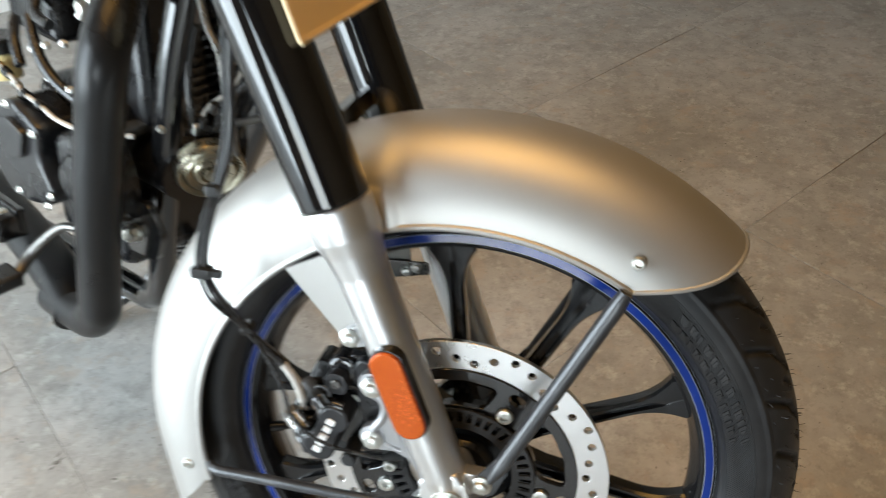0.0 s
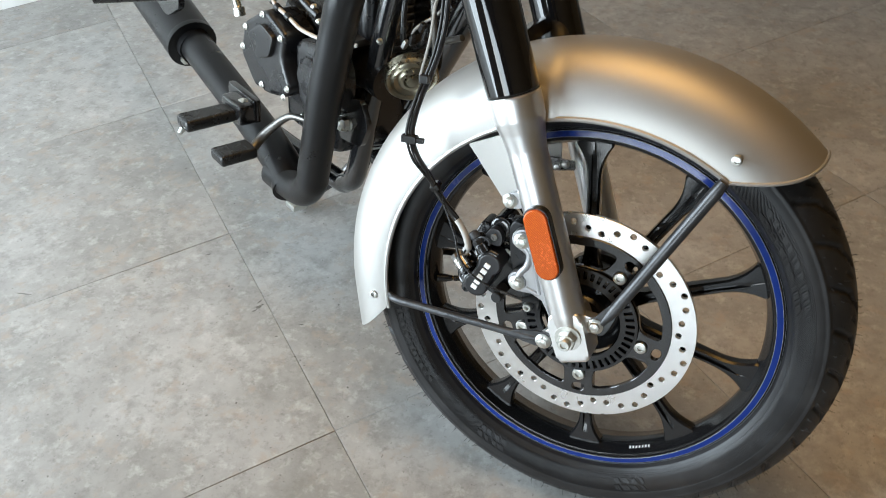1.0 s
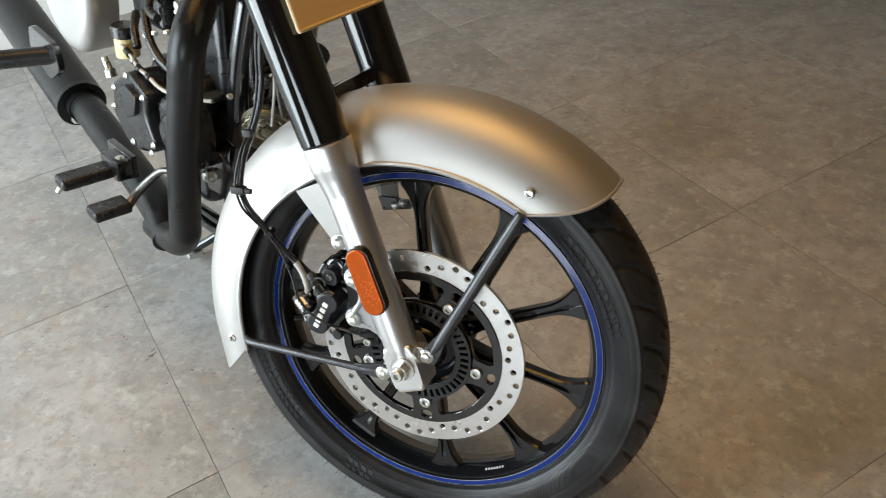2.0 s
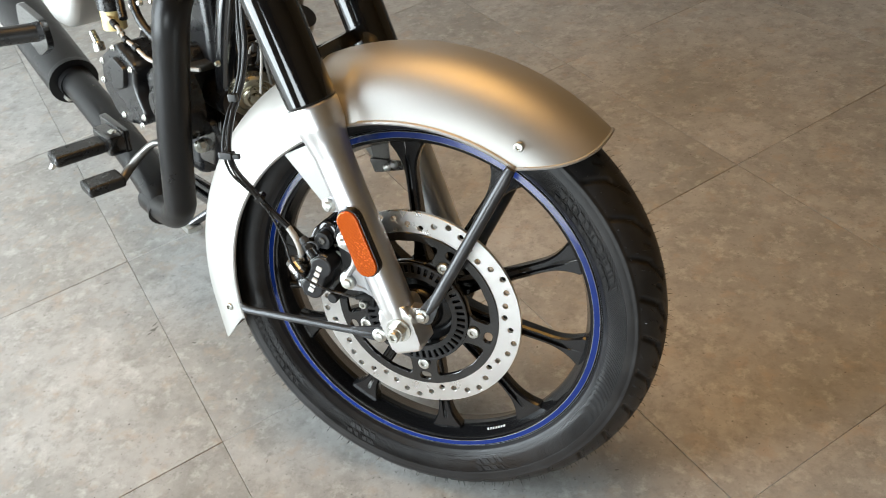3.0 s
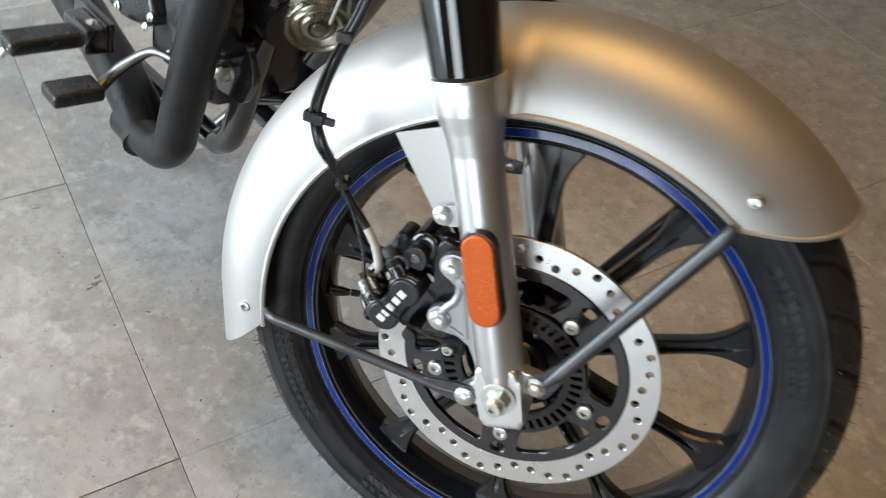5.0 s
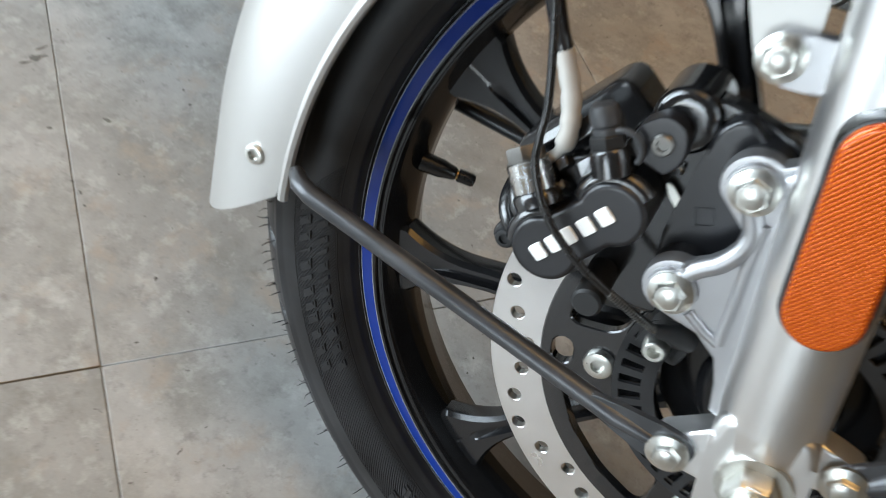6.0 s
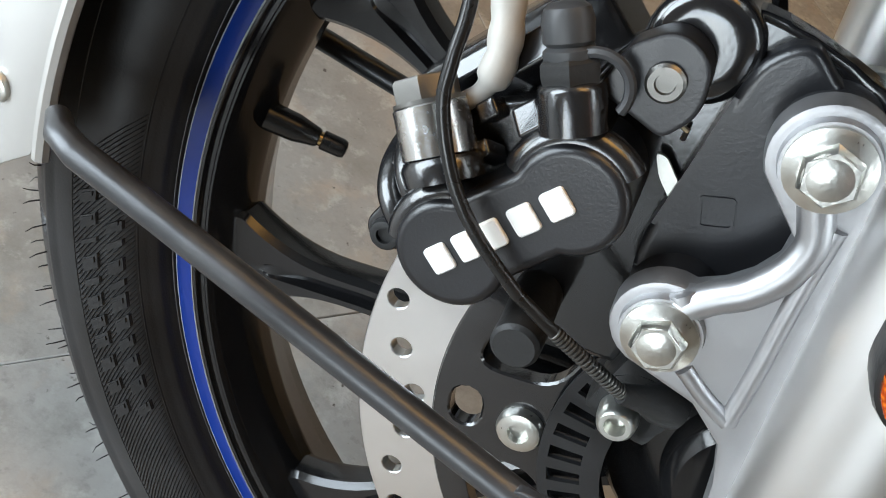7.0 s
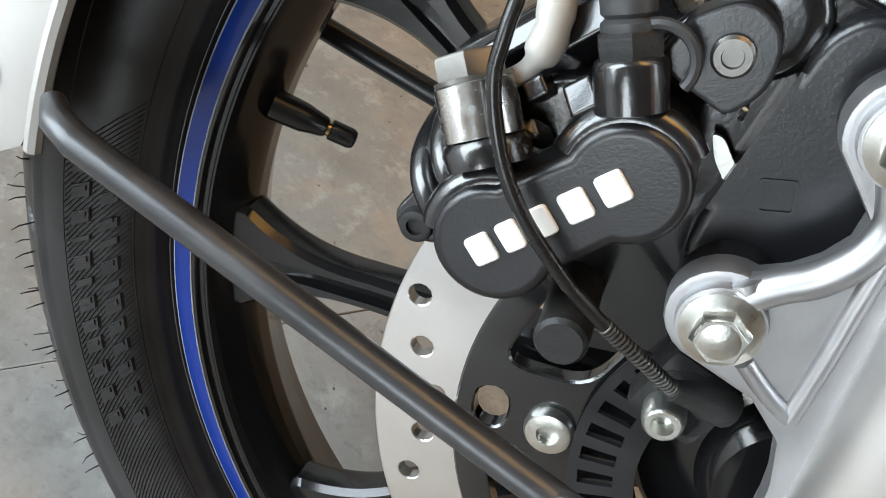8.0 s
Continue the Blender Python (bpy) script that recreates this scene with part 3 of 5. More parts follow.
# -- brake disc
hole_r = (0.1425, 0.1355, 0.1275, 0.1315, 0.1390)
holes = [circle(hole_r[k % 5] * math.cos(radians(188.5 + 8 * k)), hole_r[k % 5] * math.sin(radians(188.5 + 8 * k)), 0.0041, 12) for k in range(45)]
disc_bm = plate(circle(0, 0, 0.150, 160), -0.0505, -0.0455, holes=holes + [circle(0, 0, 0.1175, 140)], bevel=0.0004, seg=1)
disc = part("brake_disc", disc_bm, DISC_STEEL, bike, "drilled bare steel brake disc", FRONT, 30)

BOLT_A = 59.2


def sector(r0, r1, a0, a1, n=10):
    return arc(0, 0, r1, a0, a1, n) + arc(0, 0, r0, a1, a0, n)


def soft_sector(r0, r1, a0, a1):
    c = [(r * math.cos(radians(a)), r * math.sin(radians(a))) for r, a in ((r1, a0), (r1, (2 * a0 + a1) / 3), (r1, (a0 + 2 * a1) / 3), (r1, a1), (r0, a1 - 4), (r0, (a0 + a1) / 2), (r0, a0 + 4))]
    return rounded(c, 0.010, 5)


carrier_holes = [circle(0, 0, 0.056, 60)]
for k in range(5):
    a = BOLT_A + 72 * k
    carrier_holes.append(soft_sector(0.0795, 0.1085, a + 10, a + 61))
    c = (0.1068 * math.cos(radians(a - 0.6)), 0.1068 * math.sin(radians(a - 0.6)))
    t = radians(a - 0.6)
    carrier_holes.append([(c[0] + p[0] * math.cos(t) - p[1] * math.sin(t), c[1] + p[0] * math.sin(t) + p[1] * math.cos(t)) for p in stadium(0.0172, 0.0120, 6)])
carrier = part("disc_carrier", plate(circle(0, 0, 0.1195, 120), -0.0525, -0.0462, holes=carrier_holes, bevel=0.0008, seg=1), SATIN_BLACK, disc, "black carrier of the disc")
slots = [circle(0, 0, 0.0545, 60)]
for k in range(44):
    a = k * 360 / 44
    slots.append(sector(0.0615, 0.0735, a - 2.2, a + 2.2, 1))
part("sensor_ring", plate(circle(0, 0, 0.077, 88), -0.0575, -0.0555, holes=slots), RUBBER, disc, "slotted black speed-sensor ring")
bolt = None
for k in range(5):
    a = radians(BOLT_A + 72 * k)
    m = Matrix.Translation((0.0854 * math.cos(a), -0.0525, 0.0854 * math.sin(a)))
    if bolt is None:
        bolt = part("disc_bolt", socket_bolt(0.0088, 0.0045), ZINC, disc, "", m)
    else:
        part("disc_bolt", bolt.data, ZINC, disc, "", m)

# -- fork legs: alloy lower leg with its axle clamp, black cover above
LEG_TOP = 0.318


def lower_leg():
    """The leg along z, turned, with the broader collar at its top and flats cast in below it."""
    st = [(-0.004, 0.0140), (0.004, 0.0182), (0.016, 0.0222), (0.030, 0.0234), (0.06, 0.0236), (0.20, 0.0236), (0.250, 0.0242), (0.272, 0.0275), (0.288, 0.0312), (0.300, 0.0322), (0.316, 0.0324), (LEG_TOP, 0.0316), (LEG_TOP, 0.022)]
    bm = lathe([(r, z) for z, r in st], 40, closed=False)
    return moved(bm, pose(0, 0, 0, 90, 0, 0))


def clamp_block():
    out = rounded([(-0.0232, 0.012), (-0.0222, -0.020), (-0.0205, -0.0350), (0.0205, -0.0350), (0.0222, -0.020), (0.0232, 0.012), (0.0220, 0.036), (-0.0220, 0.036)], [0.01, 0.006, 0.006, 0.006, 0.006, 0.01, 0.012, 0.012])
    return plate(out, -0.0190, 0.025, bevel=0.006, seg=5)


leg = part("fork_lower_leg", join(lower_leg(), clamp_block()), ALLOY, bike, "brushed alloy fork leg with cast brake mount", FORK)
leg_far = part("fork_lower_leg", join(lower_leg(), moved(clamp_block(), Matrix.Diagonal((1, -1, 1, 1)))), ALLOY, bike, "brushed alloy fork leg", FORK_FAR)
for frm in (FORK, FORK_FAR):
    cov = lathe([(0.0312, LEG_TOP + 0.001), (0.0322, LEG_TOP + 0.003), (0.0322, 0.60), (0.0332, 0.602), (0.0332, 0.80), (0.02, 0.80)], 48, closed=False)
    part("fork_cover", moved(cov, pose(0, 0, 0, 90, 0, 0)), GLOSS_BLACK, bike, "glossy black fork cover", frm)

# stay lugs and their bolts, axle nut
part("lug_front", plate(rounded([(0.012, 0.000), (0.034, 0.0015), (0.0440, 0.009), (0.0430, 0.018), (0.033, 0.0228), (0.012, 0.030)], 0.007), -0.006, 0.008, bevel=0.002), ALLOY, leg)
part("lug_rear", plate(rounded([(-0.012, -0.020), (-0.036, -0.0160), (-0.0468, -0.0095), (-0.0462, -0.0010), (-0.036, 0.0050), (-0.012, 0.020)], 0.007), -0.006, 0.008, bevel=0.002), ALLOY, leg)
STAY_BOLT = hex_bolt(0.0072, 0.006, 0.0105)
sb = part("stay_bolt", STAY_BOLT, ZINC, leg, "", Matrix.Translation((0.0357, -0.0090, 0.0122)) @ pose(0, 0, 0, 0, 12, 0))
part("stay_bolt", sb.data, ZINC, leg, "", Matrix.Translation((-0.0385, -0.0090, -0.0059)) @ pose(0, 0, 0, 0, 40, 0))
nut = join(lathe([(0, -0.0215), (0.0170, -0.0215), (0.0170, -0.0255), (0.0, -0.0255)], 32, closed=False), moved(hex_bolt(0.0128, 0.011), Matrix.Translation((0, -0.0255, 0))),
           lathe([(0.0082, -0.0350), (0.0082, -0.0430), (0.0072, -0.0445), (0.0042, -0.0445), (0.004, -0.0410), (0.0, -0.0410)], 24, closed=False))
part("axle_nut", nut, ZINC, leg, "plated axle nut", Matrix.Translation((0.0010, 0.0030, 0.0028)))

# side reflector
part("reflector_frame", plate(stadium(0.0965, 0.0338, 14), -0.0315, -0.020, bevel=0.003), HOSE_BLACK, leg, "black rim of the reflector", Matrix.Translation((0.0015, 0, 0.1365)))
lens = part("reflector", plate(stadium(0.0925, 0.0302, 14), -0.0345, -0.0300, bevel=0.0022, seg=3), ORANGE, leg, "orange plastic side reflector", Matrix.Translation((0.0015, 0, 0.1365)))


# -- front mudguard
def guard_half(u):
    t = max(0.0, min(1.0, (u - 0.5) / 0.5))
    return 0.0765 - 0.0075 * t * t * (3 - 2 * t)


def mudguard():
    N, M = 150, 40
    rows = []
    for i in range(N + 1):
        u = i / N
        ring_out, ring_in = [], []
        for j in range(M + 1):
            phi = -math.pi / 2 + math.pi * j / M
            s, c = math.sin(phi), math.cos(phi)
            e = 2 / 2.15
            wide = guard_half(u)
            y, h = wide * math.copysign(abs(s) ** e, s), 0.0815 * abs(c) ** e
            q = abs(phi) / (math.pi / 2)
            a0, a1 = 46.5 + 11.0 * q ** 3.4, 199.2 - 8.4 * q ** 3
            a = radians(a0 + (a1 - a0) * u)
            tail = max(0.0, (u - 0.93) / 0.07)
            r = 0.2785 + h + 0.006 * tail * tail
            deg = math.degrees(a)
            saddle = max(0.0, min(1.0, (deg - 100.5) / 1.0)) * max(0.0, min(1.0, (136 - deg) / 12)) * min(1.0, q * 1.6) ** 2
            y += math.copysign(0.0028 * saddle, y)
            r += 0.0012 * saddle * (1 - q)
            ring_out.append((r * math.cos(a), y, r * math.sin(a)))
            t = 0.0018
            rin, yin = r - t * (0.25 + 0.75 * c), y - math.copysign(t * min(1, abs(s) * 1.2), y) if abs(y) > 1e-6 else 0
            ring_in.append((rin * math.cos(a), yin, rin * math.sin(a)))
        rows.append(ring_out + ring_in[::-1])
    return grid_mesh(rows, closed_u=True, caps=True)


guard = part("front_mudguard", mudguard(), SILVER_PAINT, bike, "satin silver mudguard with rolled edges", FRONT, 60)
for side in (-1, 1):
    pts = [(0.2795 * math.cos(radians(a)), side * (guard_half((a - 57.5) / 132.5) + 0.0003), 0.2795 * math.sin(radians(a))) for a in np.linspace(57.6, 190.6, 90)]
    part("rolled_edge", tube(pts, 0.0032, 8), SILVER_PAINT, guard)
tip = []
for k in range(41):
    phi = -math.pi / 2 + math.pi * k / 40
    s, c = math.sin(phi), math.cos(phi)
    e = 2 / 2.15
    y, h = 0.0765 * math.copysign(abs(s) ** e, s), 0.0815 * abs(c) ** e
    a = radians(46.6 + 11.0 * (abs(phi) / (math.pi / 2)) ** 3.4)
    tip.append(((0.2785 + h) * math.cos(a), y, (0.2785 + h) * math.sin(a)))
part("rolled_edge", tube(tip, 0.0022, 8), SILVER_PAINT, guard)
screw = None
for x, z, half in ((0.155, 0.2635, 0.0748), (-0.300, -0.037, 0.0662)):
    for side in (-1, 1):
        m = Matrix.Translation((x, side * half, z)) @ pose(0, 0, 0, 0, 0, 0 if side < 0 else 180)
        if screw is None:
            screw = part("guard_screw", socket_bolt(0.0062, 0.0040, 0.5), ZINC, guard, "", m)
        else:
            part("guard_screw", screw.data, ZINC, guard, "", m)
for side in (-1, 1):
    y = side * 0.078
    tab = plate(rounded([(-0.161, 0.2245), (-0.116, 0.2455), (-0.0855, 0.160), (-0.0935, 0.1515), (-0.1065, 0.1555)], [0.002, 0.002, 0.008, 0.008, 0.006]), min(y, y + side * 0.003), max(y, y + side * 0.003), bevel=0.0006)
    part("guard_bracket", tab, SILVER_PAINT, guard, "tapered silver bracket of the mudguard")
    tube_pts = [(0.035, side * 0.1015, 0.026), (0.050, side * 0.1005, 0.052), (0.140, side * 0.0842, 0.224), (0.147, side * 0.0815, 0.2375)]
    part("guard_stay", tube(tube_pts, [0.0030, 0.0078, 0.0080, 0.0062], 18), STAY_BLACK, guard, "black tube stay of the mudguard")
    tube_pts = [(-0.034, side * 0.1015, -0.0145), (-0.062, side * 0.1005, -0.017), (-0.254, side * 0.0835, -0.0255), (-0.264, side * 0.080, -0.0260), (-0.271, side * 0.073, -0.0262)]
    part("guard_stay", tube(tube_pts, [0.0026, 0.0055, 0.0057, 0.0054, 0.0042], 18), STAY_BLACK, guard, "black tube stay of the mudguard")
    for ends, tip in (((0.035, 0.026), (0.469, 0.883)), ((-0.034, -0.0145), (-0.9992, -0.04))):
        (cx, cz), (dx, dz) = ends, tip
        out = [(cx + u * dx - v * dz, cz + u * dz + v * dx) for u, v in ((-0.0115, -0.007), (-0.0115, 0.007), (-0.005, 0.0118), (0.008, 0.0112), (0.030, 0.0076), (0.044, 0.004), (0.044, -0.004), (0.030, -0.0076), (0.008, -0.0112), (-0.005, -0.0118))]
        y = side * 0.1012
        part("stay_tab", plate(rounded(out, 0.003, 3), y - 0.0016, y + 0.0016, bevel=0.0008), STAY_BLACK, guard)

# -- brake calliper on the rear of the near fork leg
CAL = FRONT @ pose(-0.1258, -0.0085, 0.0547, 0, 26.4, 0)
AXIS = Vector((-0.72, 0.26, 0.62)).normalized()  # the way that the hose bolt and the bleed nipple point


def along(axis):
    """A turn that lays -y along axis."""
    return (-Vector(axis)).to_track_quat("Y", "Z").to_matrix().to_4x4()


face = arc(0, 0.0190, 0.0156, -38, 214, 26) + arc(0, -0.0190, 0.0164, 146, 398, 26)
cal = part("brake_caliper", plate(face, -0.0885, -0.058, bevel=0.0032, seg=3), MATT_BLACK, bike, "matt black two-piston brake calliper with white raised blocks", CAL)
bridge = rounded([(-0.030, 0.014), (-0.033, -0.002), (-0.032, -0.026), (-0.024, -0.034), (-0.010, -0.034), (0.006, -0.020), (0.006, 0.028), (-0.016, 0.034)], 0.008, 4)
part("bridge", plate(bridge, -0.0740, -0.0150, bevel=0.007, seg=4), CAST_BLACK, cal)
part("inner_half", plate(rounded([(-0.044, 0.040), (-0.044, -0.030), (0.016, -0.036), (0.018, 0.040)], 0.010, 4), -0.040, -0.010, bevel=0.004), CAST_BLACK, cal)
for line, r in (([(-0.004, -0.0835, -0.0300), (-0.012, -0.0845, -0.0318), (-0.0205, -0.0815, -0.0318), (-0.0270, -0.0730, -0.0300), (-0.031, -0.058, -0.0270)], 0.0042),
                ([(-0.006, -0.0840, -0.0210), (-0.015, -0.0860, -0.0225), (-0.0235, -0.0835, -0.0225), (-0.0300, -0.0750, -0.0210), (-0.034, -0.059, -0.0185)], 0.0040),
                ([(-0.008, -0.0815, -0.0135), (-0.017, -0.0820, -0.0145), (-0.0255, -0.0780, -0.0140), (-0.0310, -0.0690, -0.0120)], 0.0034)):
    line = [(x, y + 0.0055, z) for x, y, z in line]
    part("rib", tube(spline(line, 6), r, 12), CAST_BLACK, cal)
# shoulders round the two pistons, cast steps of the bridge
part("shoulder", tube([(0.0152 * math.cos(radians(a)), -0.0820, 0.0190 + 0.0152 * math.sin(radians(a))) for a in range(84, 222, 6)], 0.0046, 12), CAST_BLACK, cal)
part("shoulder", tube([(0.0160 * math.cos(radians(a)), -0.0820, -0.0190 + 0.0160 * math.sin(radians(a))) for a in range(130, 236, 6)], 0.0046, 12), CAST_BLACK, cal)
for x, y, z, w, d, h, turn in ((-0.0205, -0.0775, 0.0180, 0.0086, 0.010, 0.0078, -35), (-0.0190, -0.0790, 0.0030, 0.0050, 0.010, 0.0050, -35), (-0.0330, -0.0660, 0.0265, 0.0090, 0.016, 0.0190, -33),
                               (-0.0375, -0.0610, 0.0060, 0.0060, 0.014, 0.0190, -30), (-0.0275, -0.0740, 0.0085, 0.0055, 0.012, 0.0060, -20)):
    part("bridge_step", box(-w / 2, w / 2, -d / 2, d / 2, -h / 2, h / 2, 0.0012, 3), CAST_BLACK, cal, "", Matrix.Translation((x, y, z)) @ pose(0, 0, 0, 0, 0, turn))
CALI = CAL.inverted() @ FRONT


def axis_tube(base, steps, seg=20, axis=AXIS):
    """Turned pieces on the common axis, from (height, radius) steps."""
    d = (CALI.to_3x3() @ axis).normalized()
    return tube([Vector(base) + d * h for h, _ in steps], [r for _, r in steps], seg)


bl = Vector((-0.0245, -0.0815, 0.0318))
BLEED = Vector((-0.62, 0.12, 0.76)).normalized()
part("nipple_boss", axis_tube(bl, [(-0.0105, 0.0088), (-0.004, 0.0088), (0.0002, 0.0086), (0.0014, 0.0080), (0.002, 0.0070)], axis=BLEED), CAST_BLACK, cal)
part("nipple_collar", axis_tube(bl, [(0.0015, 0.0078), (0.0036, 0.0082), (0.0066, 0.0082), (0.0076, 0.0070)], 6, BLEED), DARK, cal)
part("nipple_cap", axis_tube(bl, [(0.0064, 0.0060), (0.0078, 0.0066), (0.0095, 0.0066), (0.0105, 0.0054), (0.0115, 0.0064), (0.0165, 0.0066), (0.0195, 0.0058), (0.0208, 0.0040), (0.0213, 0.001)], axis=BLEED), RUBBER_CAP, cal, "grey-black rubber cap on the bleed nipple")
ring = [bl + (CALI.to_3x3() @ BLEED) * 0.0045 + Vector((0.0085 * math.cos(a) + 0.006, -0.002, 0.0085 * math.sin(a) + 0.004)) for a in np.linspace(0.3, 5.6, 24)]
part("cap_strap", tube(ring, 0.0015, 8), RUBBER_CAP, cal)
hb = Vector((-0.0330, -0.0845, -0.0042))
part("bolt_boss", axis_tube(hb, [(-0.0150, 0.0108), (-0.0105, 0.0112), (-0.0085, 0.0100)]), CAST_BLACK, cal)
part("banjo_eye", axis_tube(hb, [(-0.0085, 0.0094), (-0.0080, 0.0101), (0.0050, 0.0101), (0.0056, 0.0095)], 28), BARE_STEEL, cal, "bare metal hose union")
part("hose_bolt", join(axis_tube(hb, [(0.0055, 0.0097), (0.0066, 0.0097)], 28), axis_tube(hb, [(0.0066, 0.0090), (0.0118, 0.0090), (0.0127, 0.0082)], 6)), OXIDE, cal, "dull steel hex union bolt")
lug = plate(rounded([(0.004, -0.030), (-0.003, -0.0460), (-0.0095, -0.0515), (-0.0160, -0.0485), (-0.0178, -0.0405), (-0.027, -0.029)], 0.005, 4), -0.0705, -0.050, bevel=0.002, seg=3)
part("pin_lug", lug, CAST_BLACK, cal)
part("pin_screw", socket_bolt(0.0052, 0.0024, 0.5), DARK, cal, "", Matrix.Translation((-0.0093, -0.0705, -0.0445)))
part("pad_pin", tube([(0.0300, -0.052, -0.0165), (0.0318, -0.078, -0.0165), (0.0319, -0.0875, -0.0165), (0.0319, -0.0890, -0.0165)], [0.0078, 0.0074, 0.0074, 0.0062], 22), DARK, cal, "dark slide pin with a rubber boot")
part("pad_plate", plate(rounded([(0.0035, 0.0375), (0.0060, 0.0395), (0.0185, 0.0385), (0.0185, 0.0345), (0.0100, 0.0350)], 0.002), -0.0635, -0.062), ZINC, cal)
part("pad_edge", box(-0.012, 0.026, -0.057, -0.0512, -0.036, 0.036, 0.002), DARK, cal)
part("pad_spring", tube([(0.0005, -0.060, 0.0415), (-0.0015, -0.062, 0.0455), (0.0020, -0.062, 0.0470), (0.0040, -0.060, 0.0445)], 0.0009, 6), ZINC, cal)
# white raised blocks in place of lettering
for p0, p1 in ((-0.0250, -0.0180), (-0.0156, -0.0096), (-0.0074, -0.0004), (0.0028, 0.0100), (0.0130, 0.0202)):
    c = (p0 + p1) / 2
    blk = plate(rounded([(-0.0050, p0), (0.0032, p0), (0.0032, p1), (-0.0050, p1)], 0.0013, 3), -0.0898, -0.0880, bevel=0.0004, seg=1)
    part("white_block", blk, WHITE_LABEL, cal, "white raised block", Matrix.Translation((-0.02 * c, 0, 0)))

# -- cast bracket that carries the calliper
brk = part("caliper_bracket", plate(rounded([(-0.0885, 0.049), (-0.0945, 0.0620), (-0.0966, 0.081), (-0.0990, 0.100), (-0.1015, 0.1195), (-0.094, 0.131), (-0.080, 0.124), (-0.058, 0.124), (-0.056, 0.044), (-0.078, 0.038)], [0.008, 0.01, 0.01, 0.01, 0.008, 0.008, 0.008, 0.004, 0.004, 0.012], 5), -0.0690, -0.056, bevel=0.0040, seg=4), MATT_BLACK, bike, "matt black cast calliper bracket", FRONT @ Matrix.Translation((0, -0.0062, 0.0022)))
part("bracket_body", plate(rounded([(-0.137, 0.040), (-0.118, 0.020), (-0.094, 0.012), (-0.068, 0.020), (-0.060, 0.046), (-0.060, 0.128), (-0.088, 0.130), (-0.112, 0.128), (-0.130, 0.104)], 0.012, 4), -0.0610, -0.0500, bevel=0.0025, seg=3), SATIN_BLACK, brk)
part("mount_boss", tube([(-0.076, -0.060, 0.113), (-0.076, -0.084, 0.113)], [0.0140, 0.0120], 28), MATT_BLACK, brk)
part("mount_boss", tube([(-0.077, -0.060, 0.056), (-0.077, -0.084, 0.053)], [0.0140, 0.0120], 28), MATT_BLACK, brk)
part("bracket_web", plate(rounded([(-0.120, 0.076), (-0.090, 0.070), (-0.088, 0.120), (-0.118, 0.116)], 0.005), -0.0585, -0.0520, bevel=0.0015), SATIN_BLACK, brk)
part("slide_boss", tube(spline([(-0.1135, -0.030, 0.1135), (-0.1135, -0.050, 0.1135), (-0.1135, -0.063, 0.1135), (-0.1135, -0.0685, 0.1135)], 4), [0.0150] * 9 + [0.0148, 0.0140, 0.0120, 0.008], 28), SATIN_BLACK, brk)
ear = plate(rounded([(-0.129, 0.094), (-0.1085, 0.0930), (-0.1045, 0.103), (-0.1095, 0.116), (-0.1215, 0.118), (-0.1285, 0.108)], [0.002, 0.003, 0.007, 0.008, 0.006, 0.002], 5), -0.0800, -0.0690, bevel=0.002)
part("slide_ear", ear, MATT_BLACK, brk)
part("ear_bolt", join(lathe([(0.0, -0.0005), (0.0050, -0.0005), (0.0050, -0.0014), (0.0042, -0.0022), (0.0026, -0.0022), (0.0024, -0.0010), (0.0, -0.0010)], 24, closed=False)), OXIDE, brk, "", Matrix.Translation((-0.1163, -0.0800, 0.1056)))
emblem = [(-0.0065, 0.0), (0.0, 0.0065), (0.0065, 0.0), (0.0, -0.0065)]
part("cast_emblem", plate(rounded(emblem, 0.0012, 3), -0.0684, -0.0670, holes=[rounded([(x * 0.84, z * 0.84) for x, z in emblem], 0.001, 3)]), MATT_BLACK, brk, "small cast square emblem", Matrix.Translation((-0.0840, -0.0012, 0.082)) @ pose(0, 0, 0, 0, 12, 0))

# -- cast flange on the fork leg that takes the bracket's two bolts
MOUNT = Matrix.Translation((-0.0006, -0.0035, 0.0036))
FI = FORK.inverted() @ FRONT
low, mid = (-0.077, 0.053), (-0.076, 0.113)
outline = (arc(low[0], low[1], 0.0142, 262, 92, 12) + [(-0.0725, 0.0725), (-0.0690, 0.0790), (-0.0672, 0.0865), (-0.0690, 0.0935)] + arc(mid[0], mid[1], 0.0142, 228, 75, 12)
           + [(-0.066, 0.133), (-0.058, 0.152), (-0.040, 0.150), (-0.010, 0.060), (-0.008, 0.006), (-0.030, 0.008), (-0.0365, 0.022), (-0.0440, 0.0335), (-0.057, 0.0395)])
flange = part("brake_mount", plate(outline, -0.0905, -0.0815, bevel=0.002, seg=2), CAST_ALLOY, bike, "cast alloy brake mount with ribs", FRONT @ MOUNT)
ribs = [[(-0.0775, 0.0610), (-0.0735, 0.0690), (-0.0680, 0.0765), (-0.0648, 0.0865), (-0.0655, 0.0955), (-0.0690, 0.1010), (-0.0735, 0.1060)],
        [(-0.0655, 0.0475), (-0.0560, 0.0440), (-0.0470, 0.0420)],
        [(-0.0470, 0.0420), (-0.0520, 0.0600), (-0.0590, 0.0830), (-0.0640, 0.1020)],
        [(-0.0770, 0.0640), (-0.0800, 0.0660)], [(-0.0670, 0.1230), (-0.0600, 0.1360), (-0.0540, 0.1460)]]
for r, line in zip((0.0045, 0.0026, 0.0026, 0.004, 0.0038), ribs):
    part("rib", tube(spline([(x, -0.0905, z) for x, z in line], 5), r, 10), CAST_ALLOY, flange)
